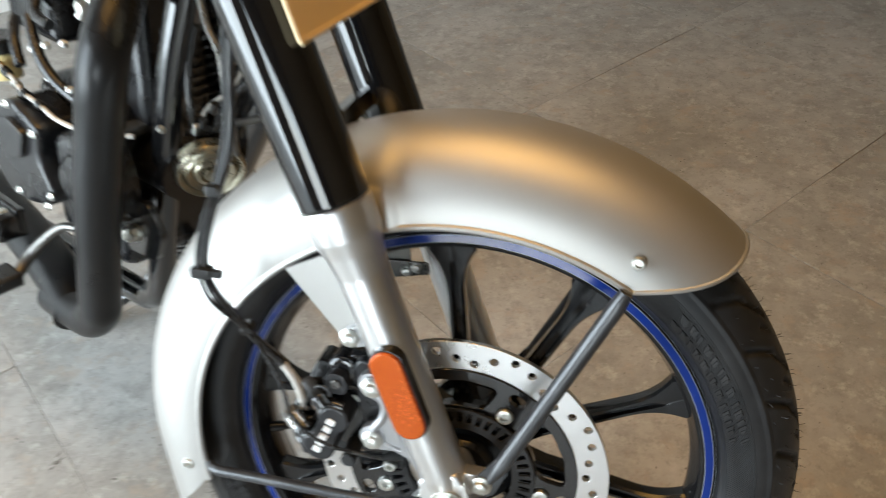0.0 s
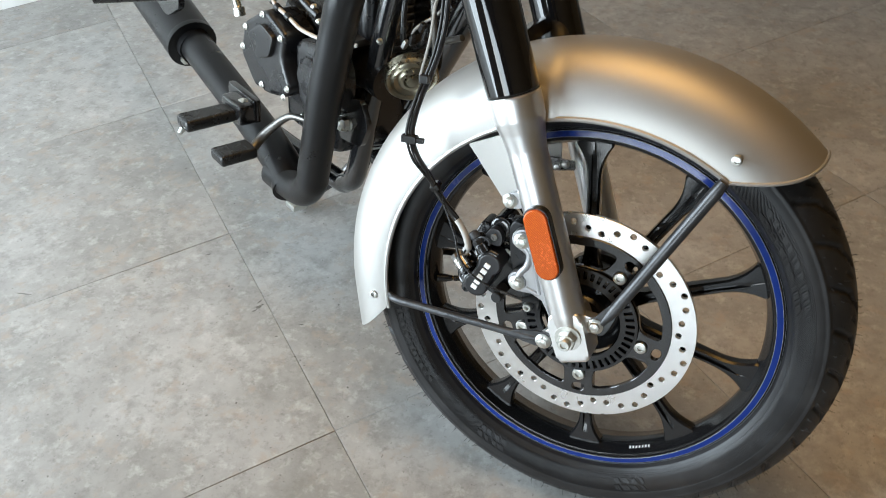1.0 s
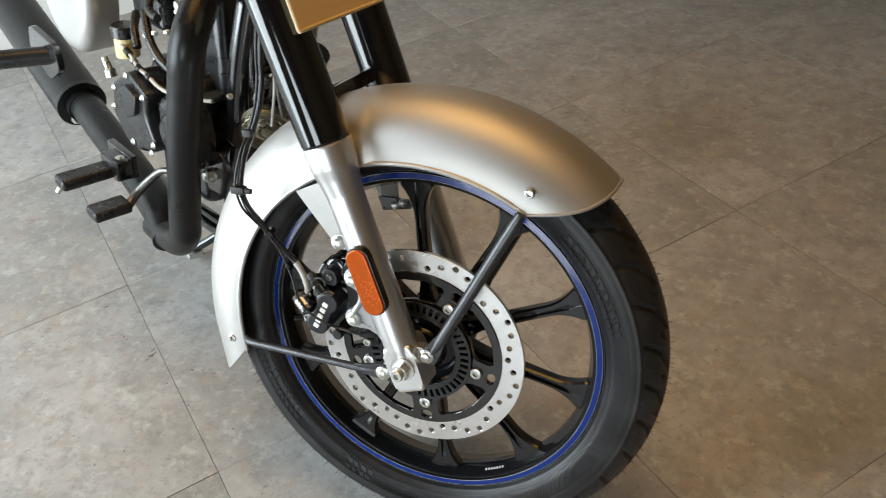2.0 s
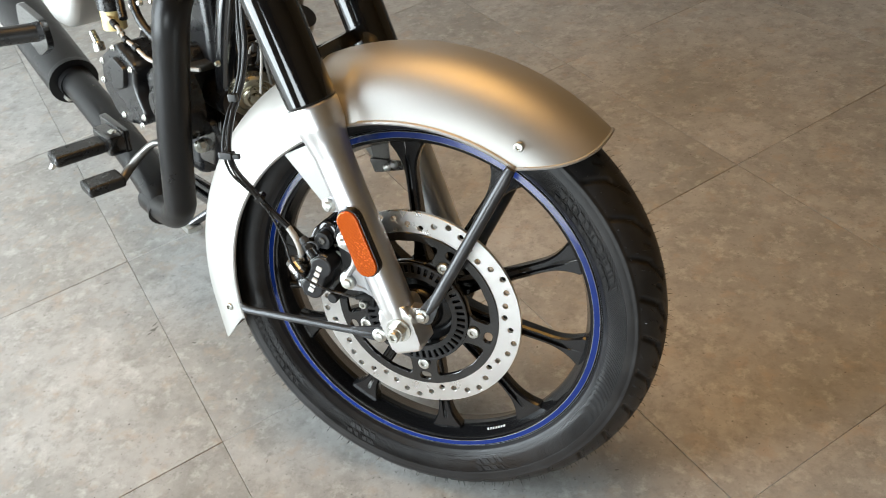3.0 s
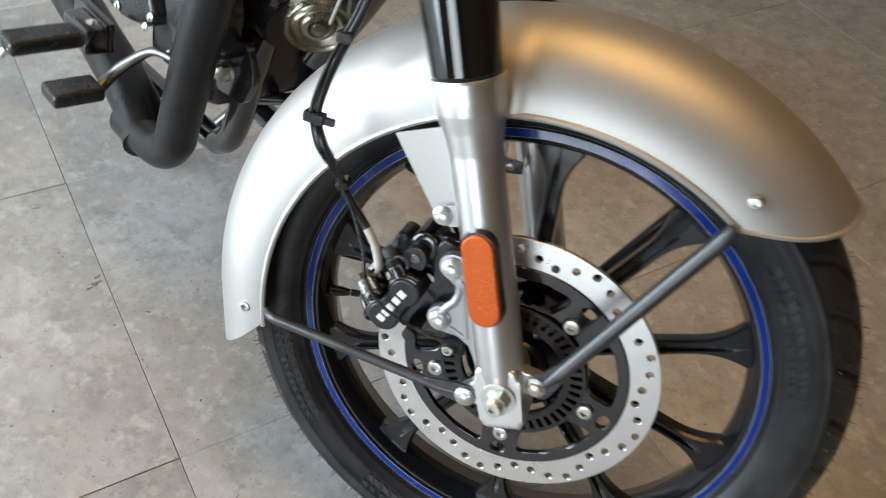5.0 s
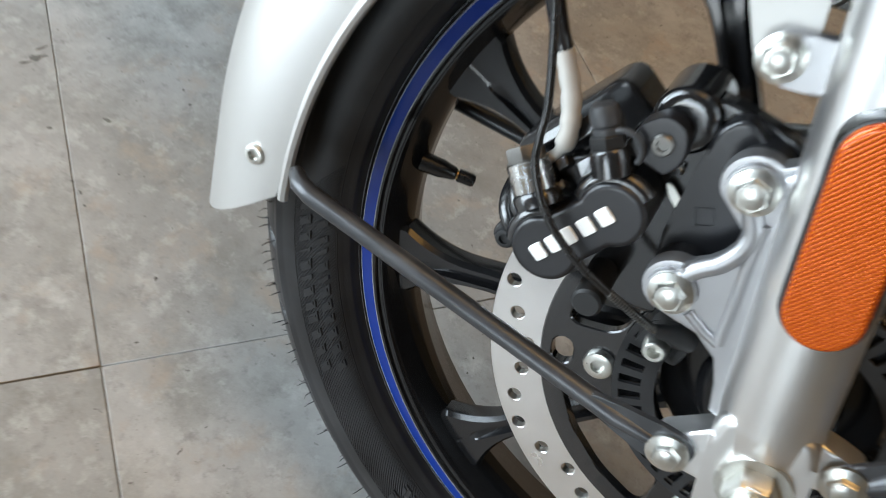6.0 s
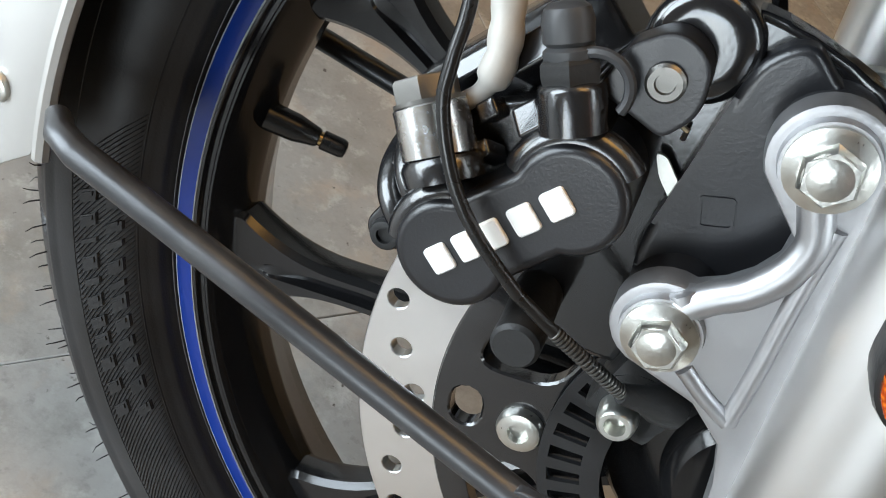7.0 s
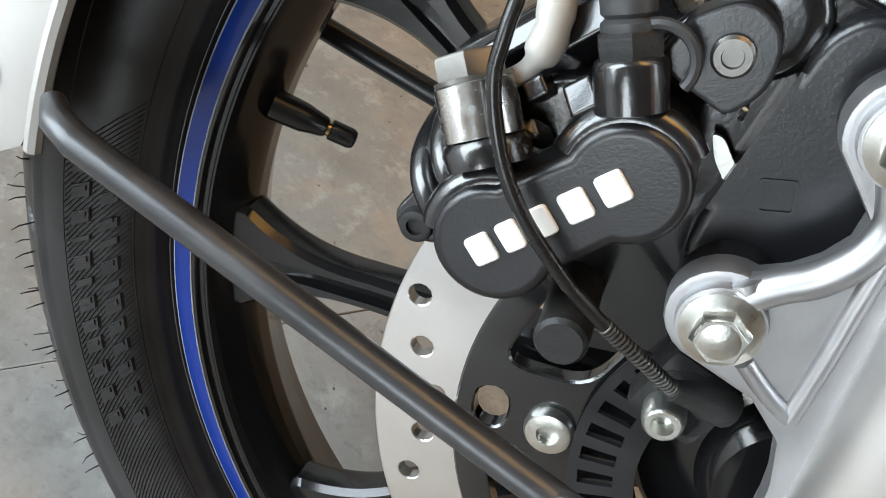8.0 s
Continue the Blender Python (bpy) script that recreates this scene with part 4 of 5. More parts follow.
for c in (low, mid):
    part("bolt_seat", tube([(c[0], -0.082, c[1]), (c[0], -0.0935, c[1])], [0.0124, 0.0110], 30), CAST_ALLOY, flange)
mb = part("mount_bolt", hex_bolt(0.0074, 0.0070, 0.0102), ZINC, leg, "plated flange bolt", FI @ MOUNT @ Matrix.Translation((low[0], -0.0935, low[1])) @ pose(0, 0, 0, 0, 20, 0))
part("mount_bolt", mb.data, ZINC, leg, "plated flange bolt", FI @ MOUNT @ Matrix.Translation((mid[0], -0.0935, mid[1])) @ pose(0, 0, 0, 0, 3, 0))
arm = plate(rounded([(-0.110, 0.150), (-0.104, 0.1645), (-0.090, 0.1685), (-0.060, 0.1790), (-0.050, 0.160), (-0.088, 0.1470), (-0.100, 0.1440)], [0.006, 0.008, 0.006, 0.002, 0.002, 0.006, 0.006]), -0.0935, -0.0830, bevel=0.0015)
part("bracket_arm", arm, CAST_ALLOY, leg, "", FI @ Matrix.Translation((0.0015, 0.005, 0.0086)))
part("bracket_bolt", mb.data, ZINC, leg, "plated flange bolt", FI @ Matrix.Translation((-0.0985, -0.0885, 0.1636)) @ pose(0, 0, 0, 0, 8, 0) @ Matrix.Diagonal((0.95, 1.0, 0.95, 1)))

# -- wheel-speed sensor, its cable and the brake hose
sensor = part("speed_sensor", join(tube([(-0.062, -0.060, 0.016), (-0.062, -0.0735, 0.016)], [0.0125, 0.0115], 20), box(-0.074, -0.050, -0.0735, -0.060, 0.004, 0.030, 0.004), tube([(-0.0712, -0.0858, 0.0256), (-0.0640, -0.0815, 0.0258), (-0.0600, -0.0790, 0.0258), (-0.0540, -0.0750, 0.0250)], [0.0030, 0.0042, 0.0062, 0.0064], 14)), DARK, bike, "black wheel-speed sensor with its cable", FRONT @ Matrix.Translation((-0.001, -0.0041, 0.004)))
part("sensor_bolt", socket_bolt(0.0064, 0.0085, 0.52), ZINC, sensor, "plated socket screw", Matrix.Translation((-0.0642, -0.0735, 0.0118)))
SENSOR_BACK = Matrix.Translation((0.001, 0.0041, -0.004))
cable = spline([(-0.0660, -0.0870, 0.0296), (-0.0722, -0.0900, 0.0302), (-0.0850, -0.0945, 0.0345), (-0.0987, -0.0975, 0.0382), (-0.1085, -0.1010, 0.0425), (-0.1154, -0.1035, 0.0457), (-0.1325, -0.1055, 0.0542), (-0.1453, -0.1055, 0.0637), (-0.1564, -0.1040, 0.0768), (-0.1605, -0.1030, 0.0880), (-0.1655, -0.1000, 0.1040), (-0.1827, -0.0960, 0.1386), (-0.1960, -0.1010, 0.1650), (-0.2060, -0.1130, 0.1870), (-0.2200, -0.1200, 0.2080), (-0.2310, -0.1140, 0.2320), (-0.2300, -0.1090, 0.2550), (-0.2250, -0.1010, 0.2800), (-0.2210, -0.0880, 0.3000), (-0.2120, -0.0800, 0.3340), (-0.2070, -0.0760, 0.3700), (-0.2030, -0.0780, 0.4100), (-0.1950, -0.0720, 0.5000), (-0.1850, -0.0600, 0.6000)], 6)
part("sensor_cable", tube(cable, 0.0019, 10), HOSE_BLACK, sensor, "thin black cable", SENSOR_BACK)
coil = []
for k in range(22):
    i = 6 + 12 * k / 21
    a, b = Vector(cable[int(i)]), Vector(cable[min(int(i) + 1, 18)])
    p = a.lerp(b, i - int(i))
    d = (b - a).normalized() if (b - a).length > 1e-6 else Vector((-0.8, -0.3, 0.2)).normalized()
    coil.append(moved(lathe([(0.0016, -0.00045), (0.0023, -0.00025), (0.0023, 0.00025), (0.0016, 0.00045)], 12), Matrix.Translation(p) @ along(d)))
tagged(part("cable_spring", join(*coil), OXIDE, sensor, "ribbed spring sleeve on the cable", SENSOR_BACK), kind="stuff")
hose_path = spline([(-0.1735, -0.0747, 0.1145), (-0.1805, -0.0765, 0.1240), (-0.1925, -0.0900, 0.1500), (-0.2030, -0.1070, 0.1840), (-0.2165, -0.1130, 0.2080), (-0.2270, -0.1080, 0.2310), (-0.2260, -0.1030, 0.2550), (-0.2210, -0.0960, 0.2800), (-0.2170, -0.0840, 0.3000), (-0.2080, -0.0760, 0.3340), (-0.2030, -0.0720, 0.3700), (-0.1990, -0.0740, 0.4100), (-0.1900, -0.0680, 0.5000), (-0.1800, -0.0560, 0.6000)], 6)
hose = part("brake_hose", tube(hose_path, 0.0044, 14), BRAKE_HOSE, bike, "black rubber brake hose with a pale sleeve", FRONT)
sl = spline([(-0.1570, -0.0835, 0.0675), (-0.1545, -0.0845, 0.0725), (-0.1522, -0.0848, 0.0785), (-0.1532, -0.0840, 0.0890), (-0.1620, -0.0790, 0.1030), (-0.1740, -0.0745, 0.1150)], 6)
sleeve_r = [0.0027] * 13 + [0.0030, 0.0044, 0.0048, 0.0048, 0.0048, 0.0043, 0.0048, 0.0048, 0.0043, 0.0047, 0.0047, 0.0042, 0.0046, 0.0046, 0.0042, 0.0045, 0.0045, 0.0045]
part("hose_sleeve", tube(sl, sleeve_r[: len(sl)], 16), GREY_SLEEVE, hose, "pale grey crimped sleeve")
clip_bm = join(box(-0.010, 0.010, -0.006, 0.006, -0.005, 0.005, 0.002), box(0.006, 0.020, -0.004, 0.002, -0.0035, 0.0035, 0.0015))
part("hose_clip", clip_bm, HOSE_BLACK, hose, "black plastic clip", Matrix.Translation((-0.2275, -0.112, 0.2290)))
part("hose_clip", box(-0.0062, 0.0062, -0.007, 0.007, -0.005, 0.005, 0.002), HOSE_BLACK, hose, "", Matrix.Translation((-0.220, -0.0875, 0.3000)))
part("hose_clip", box(-0.0062, 0.0062, -0.007, 0.007, -0.004, 0.004, 0.002), HOSE_BLACK, hose, "", Matrix.Translation((-0.197, -0.096, 0.166)) @ pose(0, 0, 0, 20, -30, 0))

# ---- the motorcycle's body behind the fork ----
BODY = pose(-0.021, 0.004, 0, 0, 0, -28) @ pose(0, 0, 0, -10, 0, 0)
header = spline([(-0.54, -0.06, 0.69), (-0.45, -0.11, 0.705), (-0.405, -0.168, 0.652), (-0.430, -0.172, 0.567), (-0.466, -0.172, 0.450), (-0.507, -0.168, 0.306), (-0.521, -0.166, 0.264), (-0.562, -0.164, 0.229), (-0.66, -0.160, 0.216)], 8)
part("exhaust_header", tube(header, 0.0275, 26), PIPE_BLACK, bike, "matt black exhaust header pipe", BODY)
pipe = spline([(-0.600, -0.160, 0.212), (-0.66, -0.145, 0.230), (-0.80, -0.127, 0.252), (-1.06, -0.108, 0.294), (-1.13, -0.106, 0.306)], 5)
exh = part("exhaust_pipe", tube(pipe, 0.0345, 24), PIPE_BLACK, bike, "matt black exhaust pipe with a heat sleeve", BODY)
sil = spline([(-1.08, -0.1090, 0.295), (-1.12, -0.108, 0.303), (-1.16, -0.106, 0.312), (-1.9, -0.064, 0.486)], 6)
part("silencer", tube(sil, [0.036] * 5 + [0.040, 0.047, 0.051] + [0.054] * (len(sil) - 8), 26), PIPE_BLACK, bike, "black silencer", BODY)
small = hex_bolt(0.0075, 0.006, 0.010)
sbolt = part("exhaust_bolt", small, ZINC, exh, "", Matrix.Translation((-1.088, -0.134, 0.268)) @ pose(0, 0, 0, 35, 0, 0))
part("exhaust_bolt", sbolt.data, ZINC, exh, "", Matrix.Translation((-0.836, -0.148, 0.283)) @ pose(0, 0, 0, -40, 0, 0))
part("exhaust_bolt", sbolt.data, ZINC, exh, "", Matrix.Translation((-1.195, -0.138, 0.346)) @ pose(0, 0, 0, 35, 0, 0))

# frame cradle tubes
for side in (-1, 1):
    pts = spline([(-0.395, side * 0.05, 0.76), (-0.45, side * 0.060, 0.59), (-0.50, side * 0.060, 0.41), (-0.540, side * 0.058, 0.255), (-0.575, side * 0.056, 0.207), (-0.64, side * 0.058, 0.195), (-1.0, side * 0.08, 0.20)], 8)
    part("frame_tube", tube(pts, 0.0195, 18), SATIN_BLACK, bike, "black frame tube", BODY)
part("frame_head", tube([(-0.33, 0, 0.62), (-0.40, 0, 0.50), (-0.46, 0, 0.40)], 0.024, 18), SATIN_BLACK, bike, "black front frame tube", BODY)
gus = plate(rounded([(-0.50, 0.42), (-0.45, 0.44), (-0.425, 0.40), (-0.445, 0.355), (-0.51, 0.345)], 0.012), -0.118, -0.108, bevel=0.002)
mount = part("engine_mount", gus, SATIN_BLACK, bike, "black engine mounting plate with plated nuts", BODY)
eb = part("mount_nut", hex_bolt(0.0105, 0.011, 0.0125), ZINC, mount, "", Matrix.Translation((-0.494, -0.118, 0.377)))
part("mount_nut", eb.data, ZINC, mount, "", Matrix.Translation((-0.481, -0.118, 0.3845)))
part("mount_nut", eb.data, DARK, mount, "", Matrix.Translation((-0.490, -0.118, 0.424)))

# engine
engine = part("engine", box(-0.71, -0.53, -0.110, 0.125, 0.290, 0.53, 0.03, 4), ENGINE_GREY, bike, "black air-cooled engine with finned cylinder", BODY)
part("cylinder", box(-0.60, -0.50, -0.07, 0.03, 0.50, 0.76, 0.02, 3), ENGINE_GREY, engine)
fin = None
for k in range(15):
    z = 0.530 + 0.0125 * k
    if fin is None:
        fin = part("cooling_fin", plate(rounded([(-0.625, -0.112), (-0.540, -0.112), (-0.495, -0.060), (-0.495, 0.03), (-0.625, 0.03)], [0.03, 0.03, 0.02, 0.005, 0.005], 6), -0.0016, 0.0016, bevel=0.0008), SATIN_BLACK, engine, "", Matrix.Translation((0, 0, z)) @ pose(0, 0, 0, 90, 0, 0))
    else:
        part("cooling_fin", fin.data, SATIN_BLACK, engine, "", Matrix.Translation((0, 0, z)) @ pose(0, 0, 0, 90, 0, 0))
part("cylinder_base", box(-0.66, -0.51, -0.105, 0.105, 0.496, 0.510, 0.004), OXIDE, engine, "bare edge of the cylinder base")
cover = rounded([(-0.715, 0.487), (-0.640, 0.532), (-0.575, 0.508), (-0.590, 0.465), (-0.565, 0.420), (-0.585, 0.395), (-0.640, 0.385), (-0.690, 0.378), (-0.735, 0.425)], 0.012, 5)
cov = part("side_cover", plate(cover, -0.172, -0.115, bevel=0.010, seg=4), ENGINE_GREY, engine, "black engine side cover with bright screws", Matrix.Translation((-0.010, 0, -0.002)))
part("cover_step", plate(rounded([(-0.690, 0.478), (-0.640, 0.510), (-0.600, 0.498), (-0.618, 0.458), (-0.660, 0.440)], 0.010, 4), -0.181, -0.17, bevel=0.005), ENGINE_GREY, engine, "", Matrix.Translation((-0.010, 0, -0.002)))
part("clutch_cover", plate(rounded([(-0.580, 0.505), (-0.500, 0.515), (-0.470, 0.470), (-0.480, 0.400), (-0.530, 0.375), (-0.575, 0.398)], 0.025, 6), -0.160, -0.11, bevel=0.018, seg=5), ENGINE_GREY, engine, "rounded black clutch cover")
part("clutch_boss", moved(lathe([(0.0, -0.172), (0.026, -0.171), (0.034, -0.164), (0.036, -0.155), (0.0, -0.15)], 32, closed=False), Matrix.Translation((-0.525, 0, 0.455))), ENGINE_GREY, engine)
part("starter", tube([(-0.46, -0.05, 0.45), (-0.60, -0.05, 0.45)], 0.035, 20), ENGINE_GREY, engine)
for x, z in ((-0.626, 0.468), (-0.572, 0.418), (-0.585, 0.398), (-0.660, 0.392), (-0.722, 0.440), (-0.708, 0.480), (-0.645, 0.522), (-0.588, 0.500)):
    part("cover_screw", sbolt.data, ZINC, engine, "", Matrix.Translation((x - 0.010, -0.1725, z - 0.002)) @ Matrix.Diagonal((0.6, 0.7, 0.6, 1)))
for x, y, z in ((-0.519, -0.125, 0.657), (-0.579, -0.12, 0.607), (-0.64, -0.13, 0.586), (-0.605, -0.13, 0.600), (-0.424, -0.10, 0.542), (-0.562, -0.13, 0.556), (-0.600, -0.135, 0.560), (-0.540, -0.135, 0.540), (-0.596, -0.135, 0.352)):
    part("engine_bolt", sbolt.data, OXIDE, engine, "", Matrix.Translation((x, y, z)) @ pose(0, 0, 0, -20, 0, 25) @ Matrix.Diagonal((0.5, 1.2, 0.5, 1)))
part("fin_bolt", hex_bolt(0.0090, 0.012, 0.0115), ZINC, engine, "bright cylinder bolt", Matrix.Translation((-0.515, -0.118, 0.668)))
wire = spline([(-0.715, -0.150, 0.555), (-0.673, -0.150, 0.544), (-0.640, -0.155, 0.536), (-0.607, -0.152, 0.528), (-0.570, -0.150, 0.519), (-0.520, -0.140, 0.518), (-0.470, -0.110, 0.520)], 7)
part("engine_wire", tube(wire, 0.0034, 10), GREY_SLEEVE, engine, "thin pale cable along the engine")
for k in (4, 9, 14, 20):
    part("wire_ferrule", tube([wire[k], wire[k + 2]], 0.0062, 12), ZINC if k % 2 else HOSE_BLACK, engine)
for pts in ([(-0.66, -0.12, 0.62), (-0.62, -0.135, 0.585), (-0.59, -0.135, 0.56), (-0.55, -0.13, 0.545)], [(-0.72, -0.11, 0.60), (-0.69, -0.13, 0.585), (-0.665, -0.14, 0.56)], [(-0.68, -0.09, 0.66), (-0.64, -0.12, 0.63), (-0.60, -0.125, 0.625)]):
    part("engine_lead", tube(spline(pts, 6), 0.0075, 12), HOSE_BLACK, engine, "black rubber lead")
part("coil_box", box(-0.76, -0.64, -0.10, 0.05, 0.58, 0.76, 0.015, 3), ENGINE_GREY, engine, "black box above the engine")
part("sump", box(-0.74, -0.64, -0.06, 0.09, 0.245, 0.30, 0.02, 3), DARK, engine)

# wiring beside the front frame tube
loom = part("wiring", tube(spline([(-0.395, -0.055, 0.71), (-0.372, -0.062, 0.672), (-0.352, -0.064, 0.648), (-0.346, -0.064, 0.613), (-0.344, -0.060, 0.565), (-0.352, -0.050, 0.52)], 7), 0.0046, 12), OXIDE, bike, "braided grey cables and leads beside the frame", BODY)
for pts, r, m in (([(-0.331, -0.058, 0.72), (-0.326, -0.062, 0.669), (-0.340, -0.066, 0.621), (-0.347, -0.066, 0.567), (-0.370, -0.062, 0.500)], 0.0024, GREY_SLEEVE), ([(-0.414, -0.05, 0.530), (-0.398, -0.055, 0.562), (-0.353, -0.05, 0.600), (-0.332, -0.05, 0.628)], 0.0022, GREY_SLEEVE),
                  ([(-0.372, -0.05, 0.560), (-0.350, -0.055, 0.590), (-0.320, -0.05, 0.622)], 0.0034, HOSE_BLACK), ([(-0.43, -0.05, 0.52), (-0.42, -0.06, 0.55), (-0.425, -0.055, 0.60), (-0.41, -0.05, 0.66)], 0.0050, HOSE_BLACK), ([(-0.40, -0.045, 0.535), (-0.385, -0.05, 0.545), (-0.375, -0.05, 0.575)], 0.0045, HOSE_BLACK)):
    part("lead", tube(spline(pts, 7), r, 10), m, loom)
for x, z, t in ((-0.412, 0.534, 30), (-0.395, 0.548, 20), (-0.372, 0.575, 25), (-0.352, 0.640, 15), (-0.36, 0.655, -10)):
    part("connector", box(-0.0035, 0.0035, -0.0035, 0.0035, -0.008, 0.008, 0.001), ZINC if t > 25 else HOSE_BLACK, loom, "", Matrix.Translation((x, -0.062, z)) @ pose(0, 0, 0, 0, t, 0))

# rear brake reservoir, pedal, footpegs
res = part("brake_reservoir", moved(lathe([(0.0, -0.022), (0.019, -0.022), (0.021, -0.018), (0.021, 0.018), (0.0, 0.018)], 28, closed=False), Matrix.Translation((-0.722, -0.135, 0.546)) @ pose(0, 0, 0, -90, 0, 0)), YELLOWED, bike, "yellowed plastic brake fluid reservoir with black cap", BODY)
part("cap", moved(lathe([(0.0, -0.010), (0.022, -0.010), (0.0235, -0.006), (0.0235, 0.010), (0.0, 0.010)], 28, closed=False), Matrix.Translation((-0.722, -0.135, 0.574)) @ pose(0, 0, 0, -90, 0, 0)), HOSE_BLACK, res)
part("union", tube([(-0.787, -0.148, 0.470), (-0.790, -0.148, 0.484), (-0.792, -0.148, 0.485), (-0.801, -0.150, 0.504)], [0.0105, 0.0105, 0.007, 0.006], 14), ZINC, res, "plated union")
peg = part("footpeg", box(-0.757, -0.713, -0.298, -0.200, 0.306, 0.328, 0.008, 3), HOSE_BLACK, bike, "black rubber footpeg", BODY)
part("peg_bracket", join(box(-0.77, -0.70, -0.205, -0.165, 0.300, 0.340, 0.009), box(-0.80, -0.70, -0.175, -0.160, 0.300, 0.345, 0.005)), SATIN_BLACK, peg)
part("peg_tip", tube([(-0.735, -0.296, 0.308), (-0.735, -0.303, 0.300)], [0.006, 0.0045], 12), ZINC, peg)
part("peg_bolt", sbolt.data, ZINC, peg, "", Matrix.Translation((-0.722, -0.186, 0.334)) @ pose(0, 0, 0, -60, 0, 0) @ Matrix.Diagonal((1.2, 1.2, 1.2, 1)))
ped_line = spline([(-0.575, -0.138, 0.352), (-0.616, -0.150, 0.346), (-0.642, -0.172, 0.318), (-0.650, -0.192, 0.297), (-0.642, -0.215, 0.283), (-0.628, -0.235, 0.288)], 6)
ped = part("brake_pedal", tube(ped_line, [0.0050 + 0.0035 * min(1.0, k / 14) for k in range(len(ped_line))], 14), OXIDE, bike, "dull metal brake pedal with black rubber pad", BODY)
part("pad", box(-0.652, -0.608, -0.286, -0.218, 0.286, 0.306, 0.006, 3), HOSE_BLACK, ped)
part("passenger_peg", tube([(-1.04, -0.17, 0.440), (-1.10, -0.30, 0.435)], 0.019, 16), HOSE_BLACK, bike, "black rear footpeg", BODY)
part("rear_peg_plate", plate(rounded([(-1.12, 0.485), (-0.99, 0.475), (-0.98, 0.425), (-1.05, 0.385), (-1.14, 0.425)], 0.02), -0.178, -0.165, bevel=0.002), SATIN_BLACK, bike, "black footpeg plate", BODY)

# silver side box, horn, side stand
panel = part("side_panel", plate(rounded([(-1.05, 0.80), (-0.84, 0.80), (-0.81, 0.58), (-0.87, 0.485), (-0.96, 0.475), (-1.03, 0.53)], 0.05, 6), -0.165, -0.10, bevel=0.028, seg=5), SILVER_PAINT, bike, "silver painted side panel", BODY)
HORN = BODY @ Matrix.Translation((-0.398, -0.056, 0.482)) @ pose(0, 0, 0, 18, 0, 62)
horn = part("horn", lathe([(0.0, 0.02), (0.036, 0.02), (0.043, 0.012), (0.043, -0.002), (0.040, -0.006), (0.037, -0.005), (0.034, -0.001), (0.031, -0.003), (0.029, -0.006), (0.025, -0.004), (0.022, -0.002), (0.019, -0.006), (0.014, -0.007), (0.011, -0.003), (0.009, -0.009), (0.0, -0.010)], 44, closed=False), HORN_ZINC, bike, "round metal horn with ringed face", HORN)
part("horn_arm", tube(spline([(-0.581, -0.02, 0.456), (-0.465, -0.022, 0.500), (-0.40, -0.022, 0.532), (-0.329, -0.02, 0.566)], 5), 0.0052, 12), OXIDE, horn, "bare metal bar above the horn", HORN.inverted() @ BODY)
stand = part("side_stand", tube(spline([(-0.70, 0.09, 0.20), (-0.76, 0.04, 0.09), (-0.82, -0.025, 0.022)], 6), 0.010, 14), SATIN_BLACK, bike, "black stand leg reaching the floor", BODY)
part("stand_foot", box(-0.835, -0.80, -0.045, -0.010, 0.010, 0.024, 0.004), ZINC, stand)

# far-side details seen through the spokes: mudguard bracket and clamp
part("lower_rail", tube(spline([(-0.695, 0.0, 0.225), (-0.600, 0.0, 0.255), (-0.500, 0.0, 0.310)], 5), 0.009, 12), SATIN_BLACK, bike, "black lower frame bar", BODY)
fb = part("inner_bracket", join(plate(rounded([(-0.1137, 0.1684), (-0.0619, 0.1691), (-0.0599, 0.1558), (-0.1063, 0.1470)], 0.003), 0.067, 0.0700, bevel=0.0006), plate(rounded([(-0.108, 0.160), (-0.082, 0.164), (-0.088, 0.262), (-0.120, 0.252)], 0.003), 0.0705, 0.0730, bevel=0.0006)), OXIDE, bike, "plated inner mudguard bracket", FRONT)
for x, z in ((-0.086, 0.1579), (-0.0745, 0.1630)):
    part("bracket_screw", sbolt.data, ZINC, fb, "", Matrix.Translation((x, 0.067, z)) @ Matrix.Diagonal((0.65, 0.7, 0.65, 1)))

# blank pale plate across the fork covers
np_bm = moved(plate(rounded([(-0.027, 0.452), (0.227, 0.452), (0.227, 0.66), (-0.027, 0.66)], 0.004, 3), -0.0012, 0.0012, bevel=0.0006), Matrix(((0, 1, 0, 0.0345), (1, 0, 0, 0), (0, 0, 1, 0), (0, 0, 0, 1))))
nplate = part("front_plate", np_bm, PLATE_TAN, bike, "blank pale tan plate with raised rim", FORK)
for a, b in (((-0.0255, 0.4535), (0.2255, 0.4535)), ((-0.0255, 0.4535), (-0.0255, 0.6585)), ((0.2255, 0.4535), (0.2255, 0.6585))):
    part("plate_rim", tube([(0.0352, a[0], a[1]), (0.0352, b[0], b[1])], 0.0026, 8), PLATE_TAN, nplate)
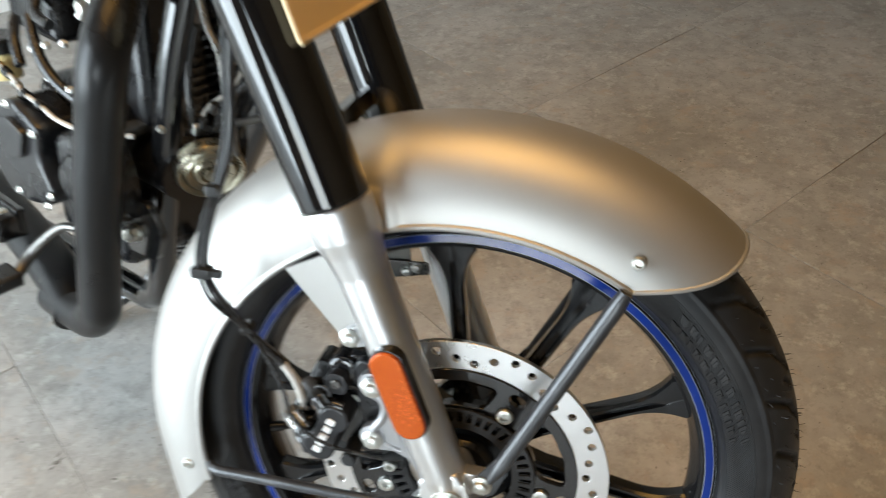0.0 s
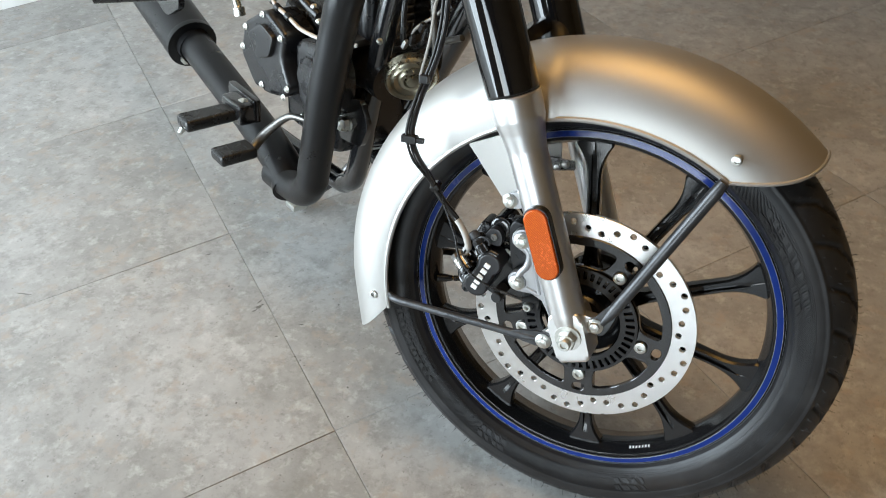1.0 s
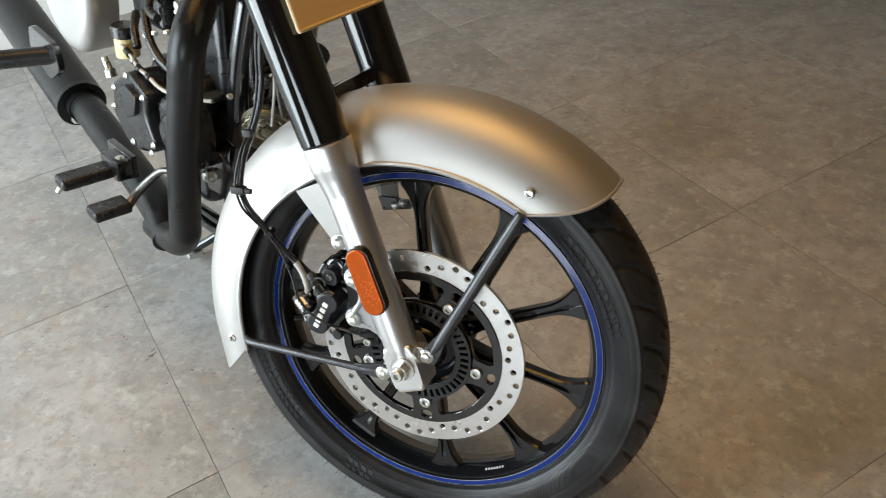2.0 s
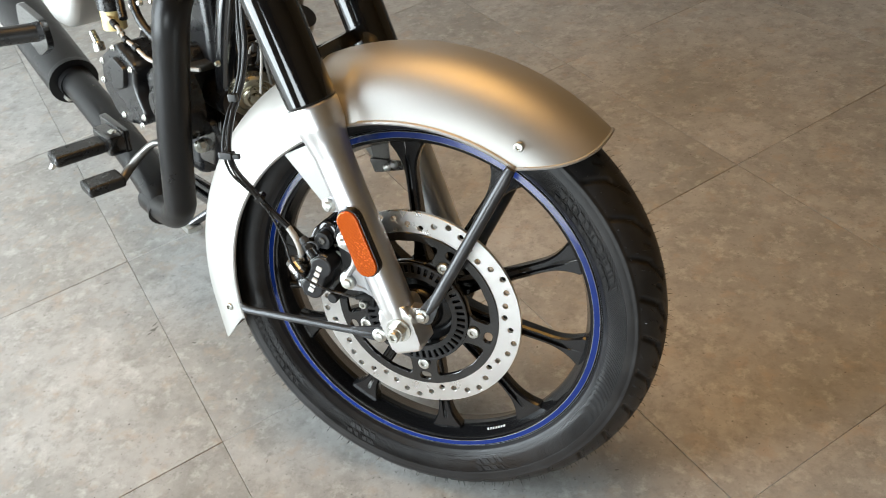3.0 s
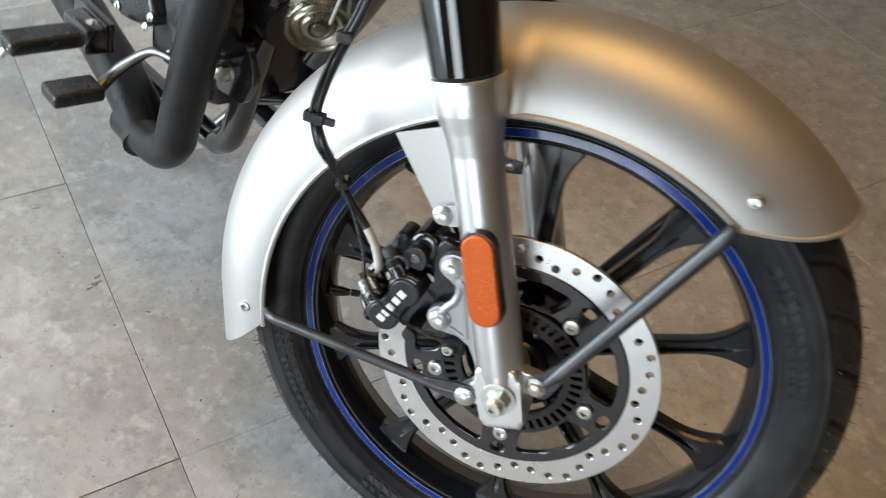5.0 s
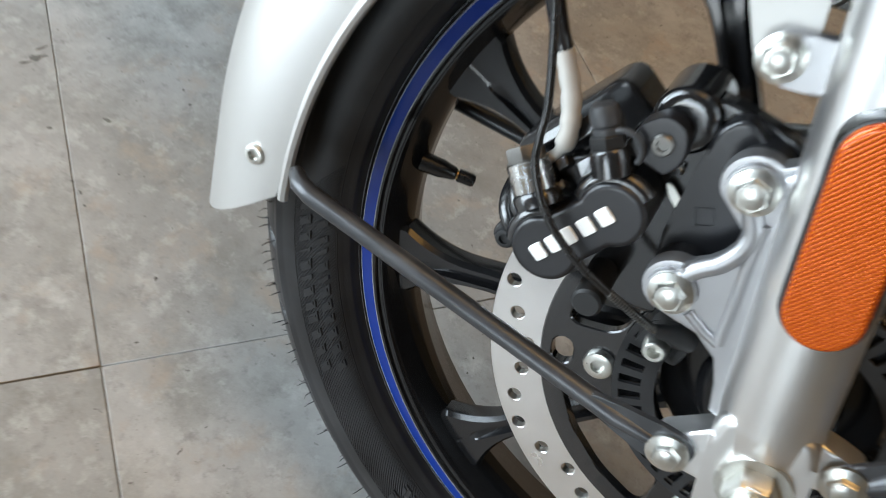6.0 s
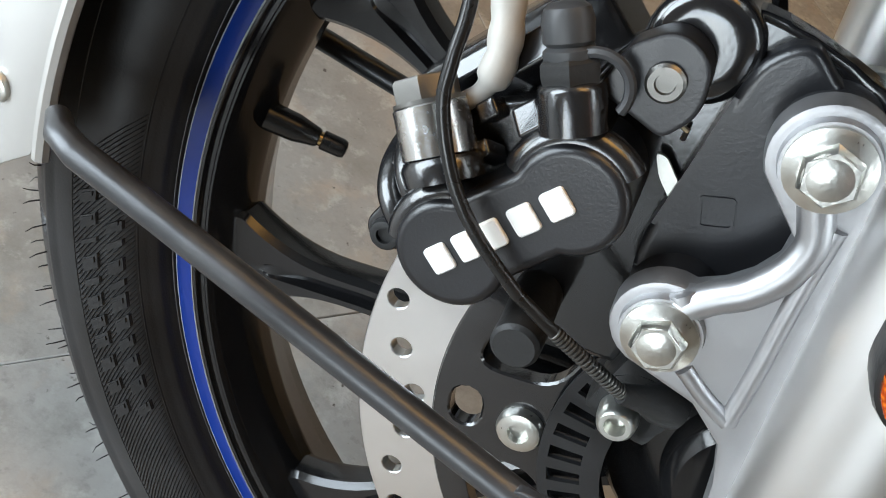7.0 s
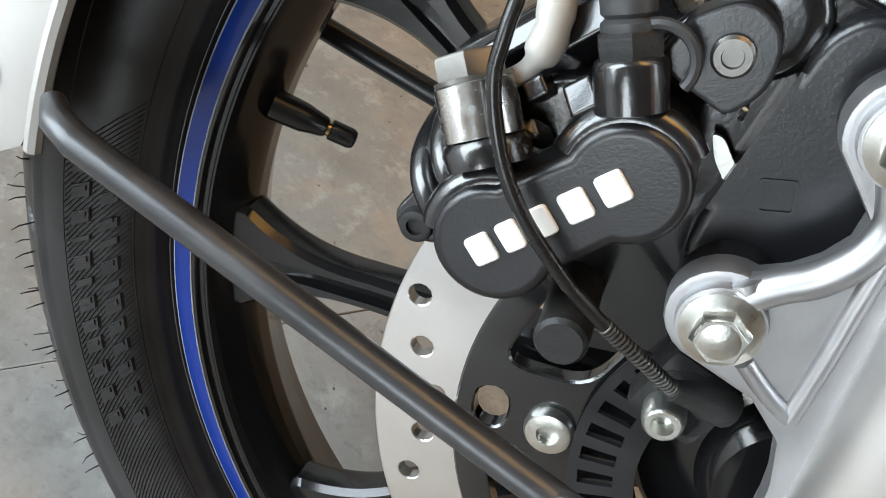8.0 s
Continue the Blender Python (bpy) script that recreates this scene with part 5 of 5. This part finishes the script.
part("fork_brace", box(-0.030, -0.008, 0.0, 0.2, 0.352, 0.372, 0.004), SATIN_BLACK, bike, "black bar between the fork legs", FORK)

# ---- floor tiles ----
tile_bm = box(-0.2997, 0.2997, -0.2997, 0.2997, -0.009, 0.0, 0.0009, 1)
tile_mesh = None
for i in range(math.floor(A0 / 0.6), math.ceil(A1 / 0.6)):
    for j in range(math.floor(B0 / 0.6), math.ceil(B1 / 0.6)):
        m = Matrix.Translation(room(0.6 * i + 0.3, 0.6 * j + 0.3)) @ pose(0, 0, 0, 0, 0, TILE_TURN)
        if tile_mesh is None:
            tile_mesh = part("tile", tile_bm, FLOOR_TILE, floor, "", m).data
        else:
            part("tile", tile_mesh, FLOOR_TILE, floor, "", m)

# dark scuffs on the floor
SCUFF = mat("dark_scuff", (0.15, 0.145, 0.13), 0.7, 0.0, 0.3, 90, 0.2)
for x, y, turn, long, wide in ((-0.674, 0.083, 25, 0.007, 0.0042), (-0.6755, 0.073, 60, 0.006, 0.0016), (-0.680, 0.097, 75, 0.008, 0.0016), (-0.672, 0.089, 60, 0.007, 0.0018), (-0.763, 0.113, -30, 0.0028, 0.0022), (-0.752, 0.1088, 30, 0.0026, 0.002),
                               (-0.5395, -0.0026, 40, 0.0016, 0.0012), (-0.5253, -0.0069, -20, 0.0026, 0.0014), (-0.5121, -0.0153, -10, 0.002, 0.0012), (-0.570, 0.072, 10, 0.0055, 0.0022), (-0.599, 0.0288, 40, 0.003, 0.002), (-0.516, 0.031, 0, 0.0013, 0.001), (-0.529, 0.143, 80, 0.0024, 0.0016),
                               (-1.15, -0.05, 12, 0.022, 0.0012), (-0.86, 0.18, 40, 0.010, 0.002), (-1.62, 0.98, 60, 0.012, 0.005)):
    pts = []
    for k in range(14):
        t = 2 * math.pi * k / 14
        q = rng.uniform(0.55, 1.15)
        pts.append((q * long * math.cos(t) / 1.0, q * wide * math.sin(t)))
    blot = moved(plate(pts, -0.0002, 0.0002), Matrix.Translation((x, y, 0.0004)) @ pose(0, 0, 0, 0, 0, turn) @ pose(0, 0, 0, 90, 0, 0))
    part("scuff", blot, SCUFF, floor)
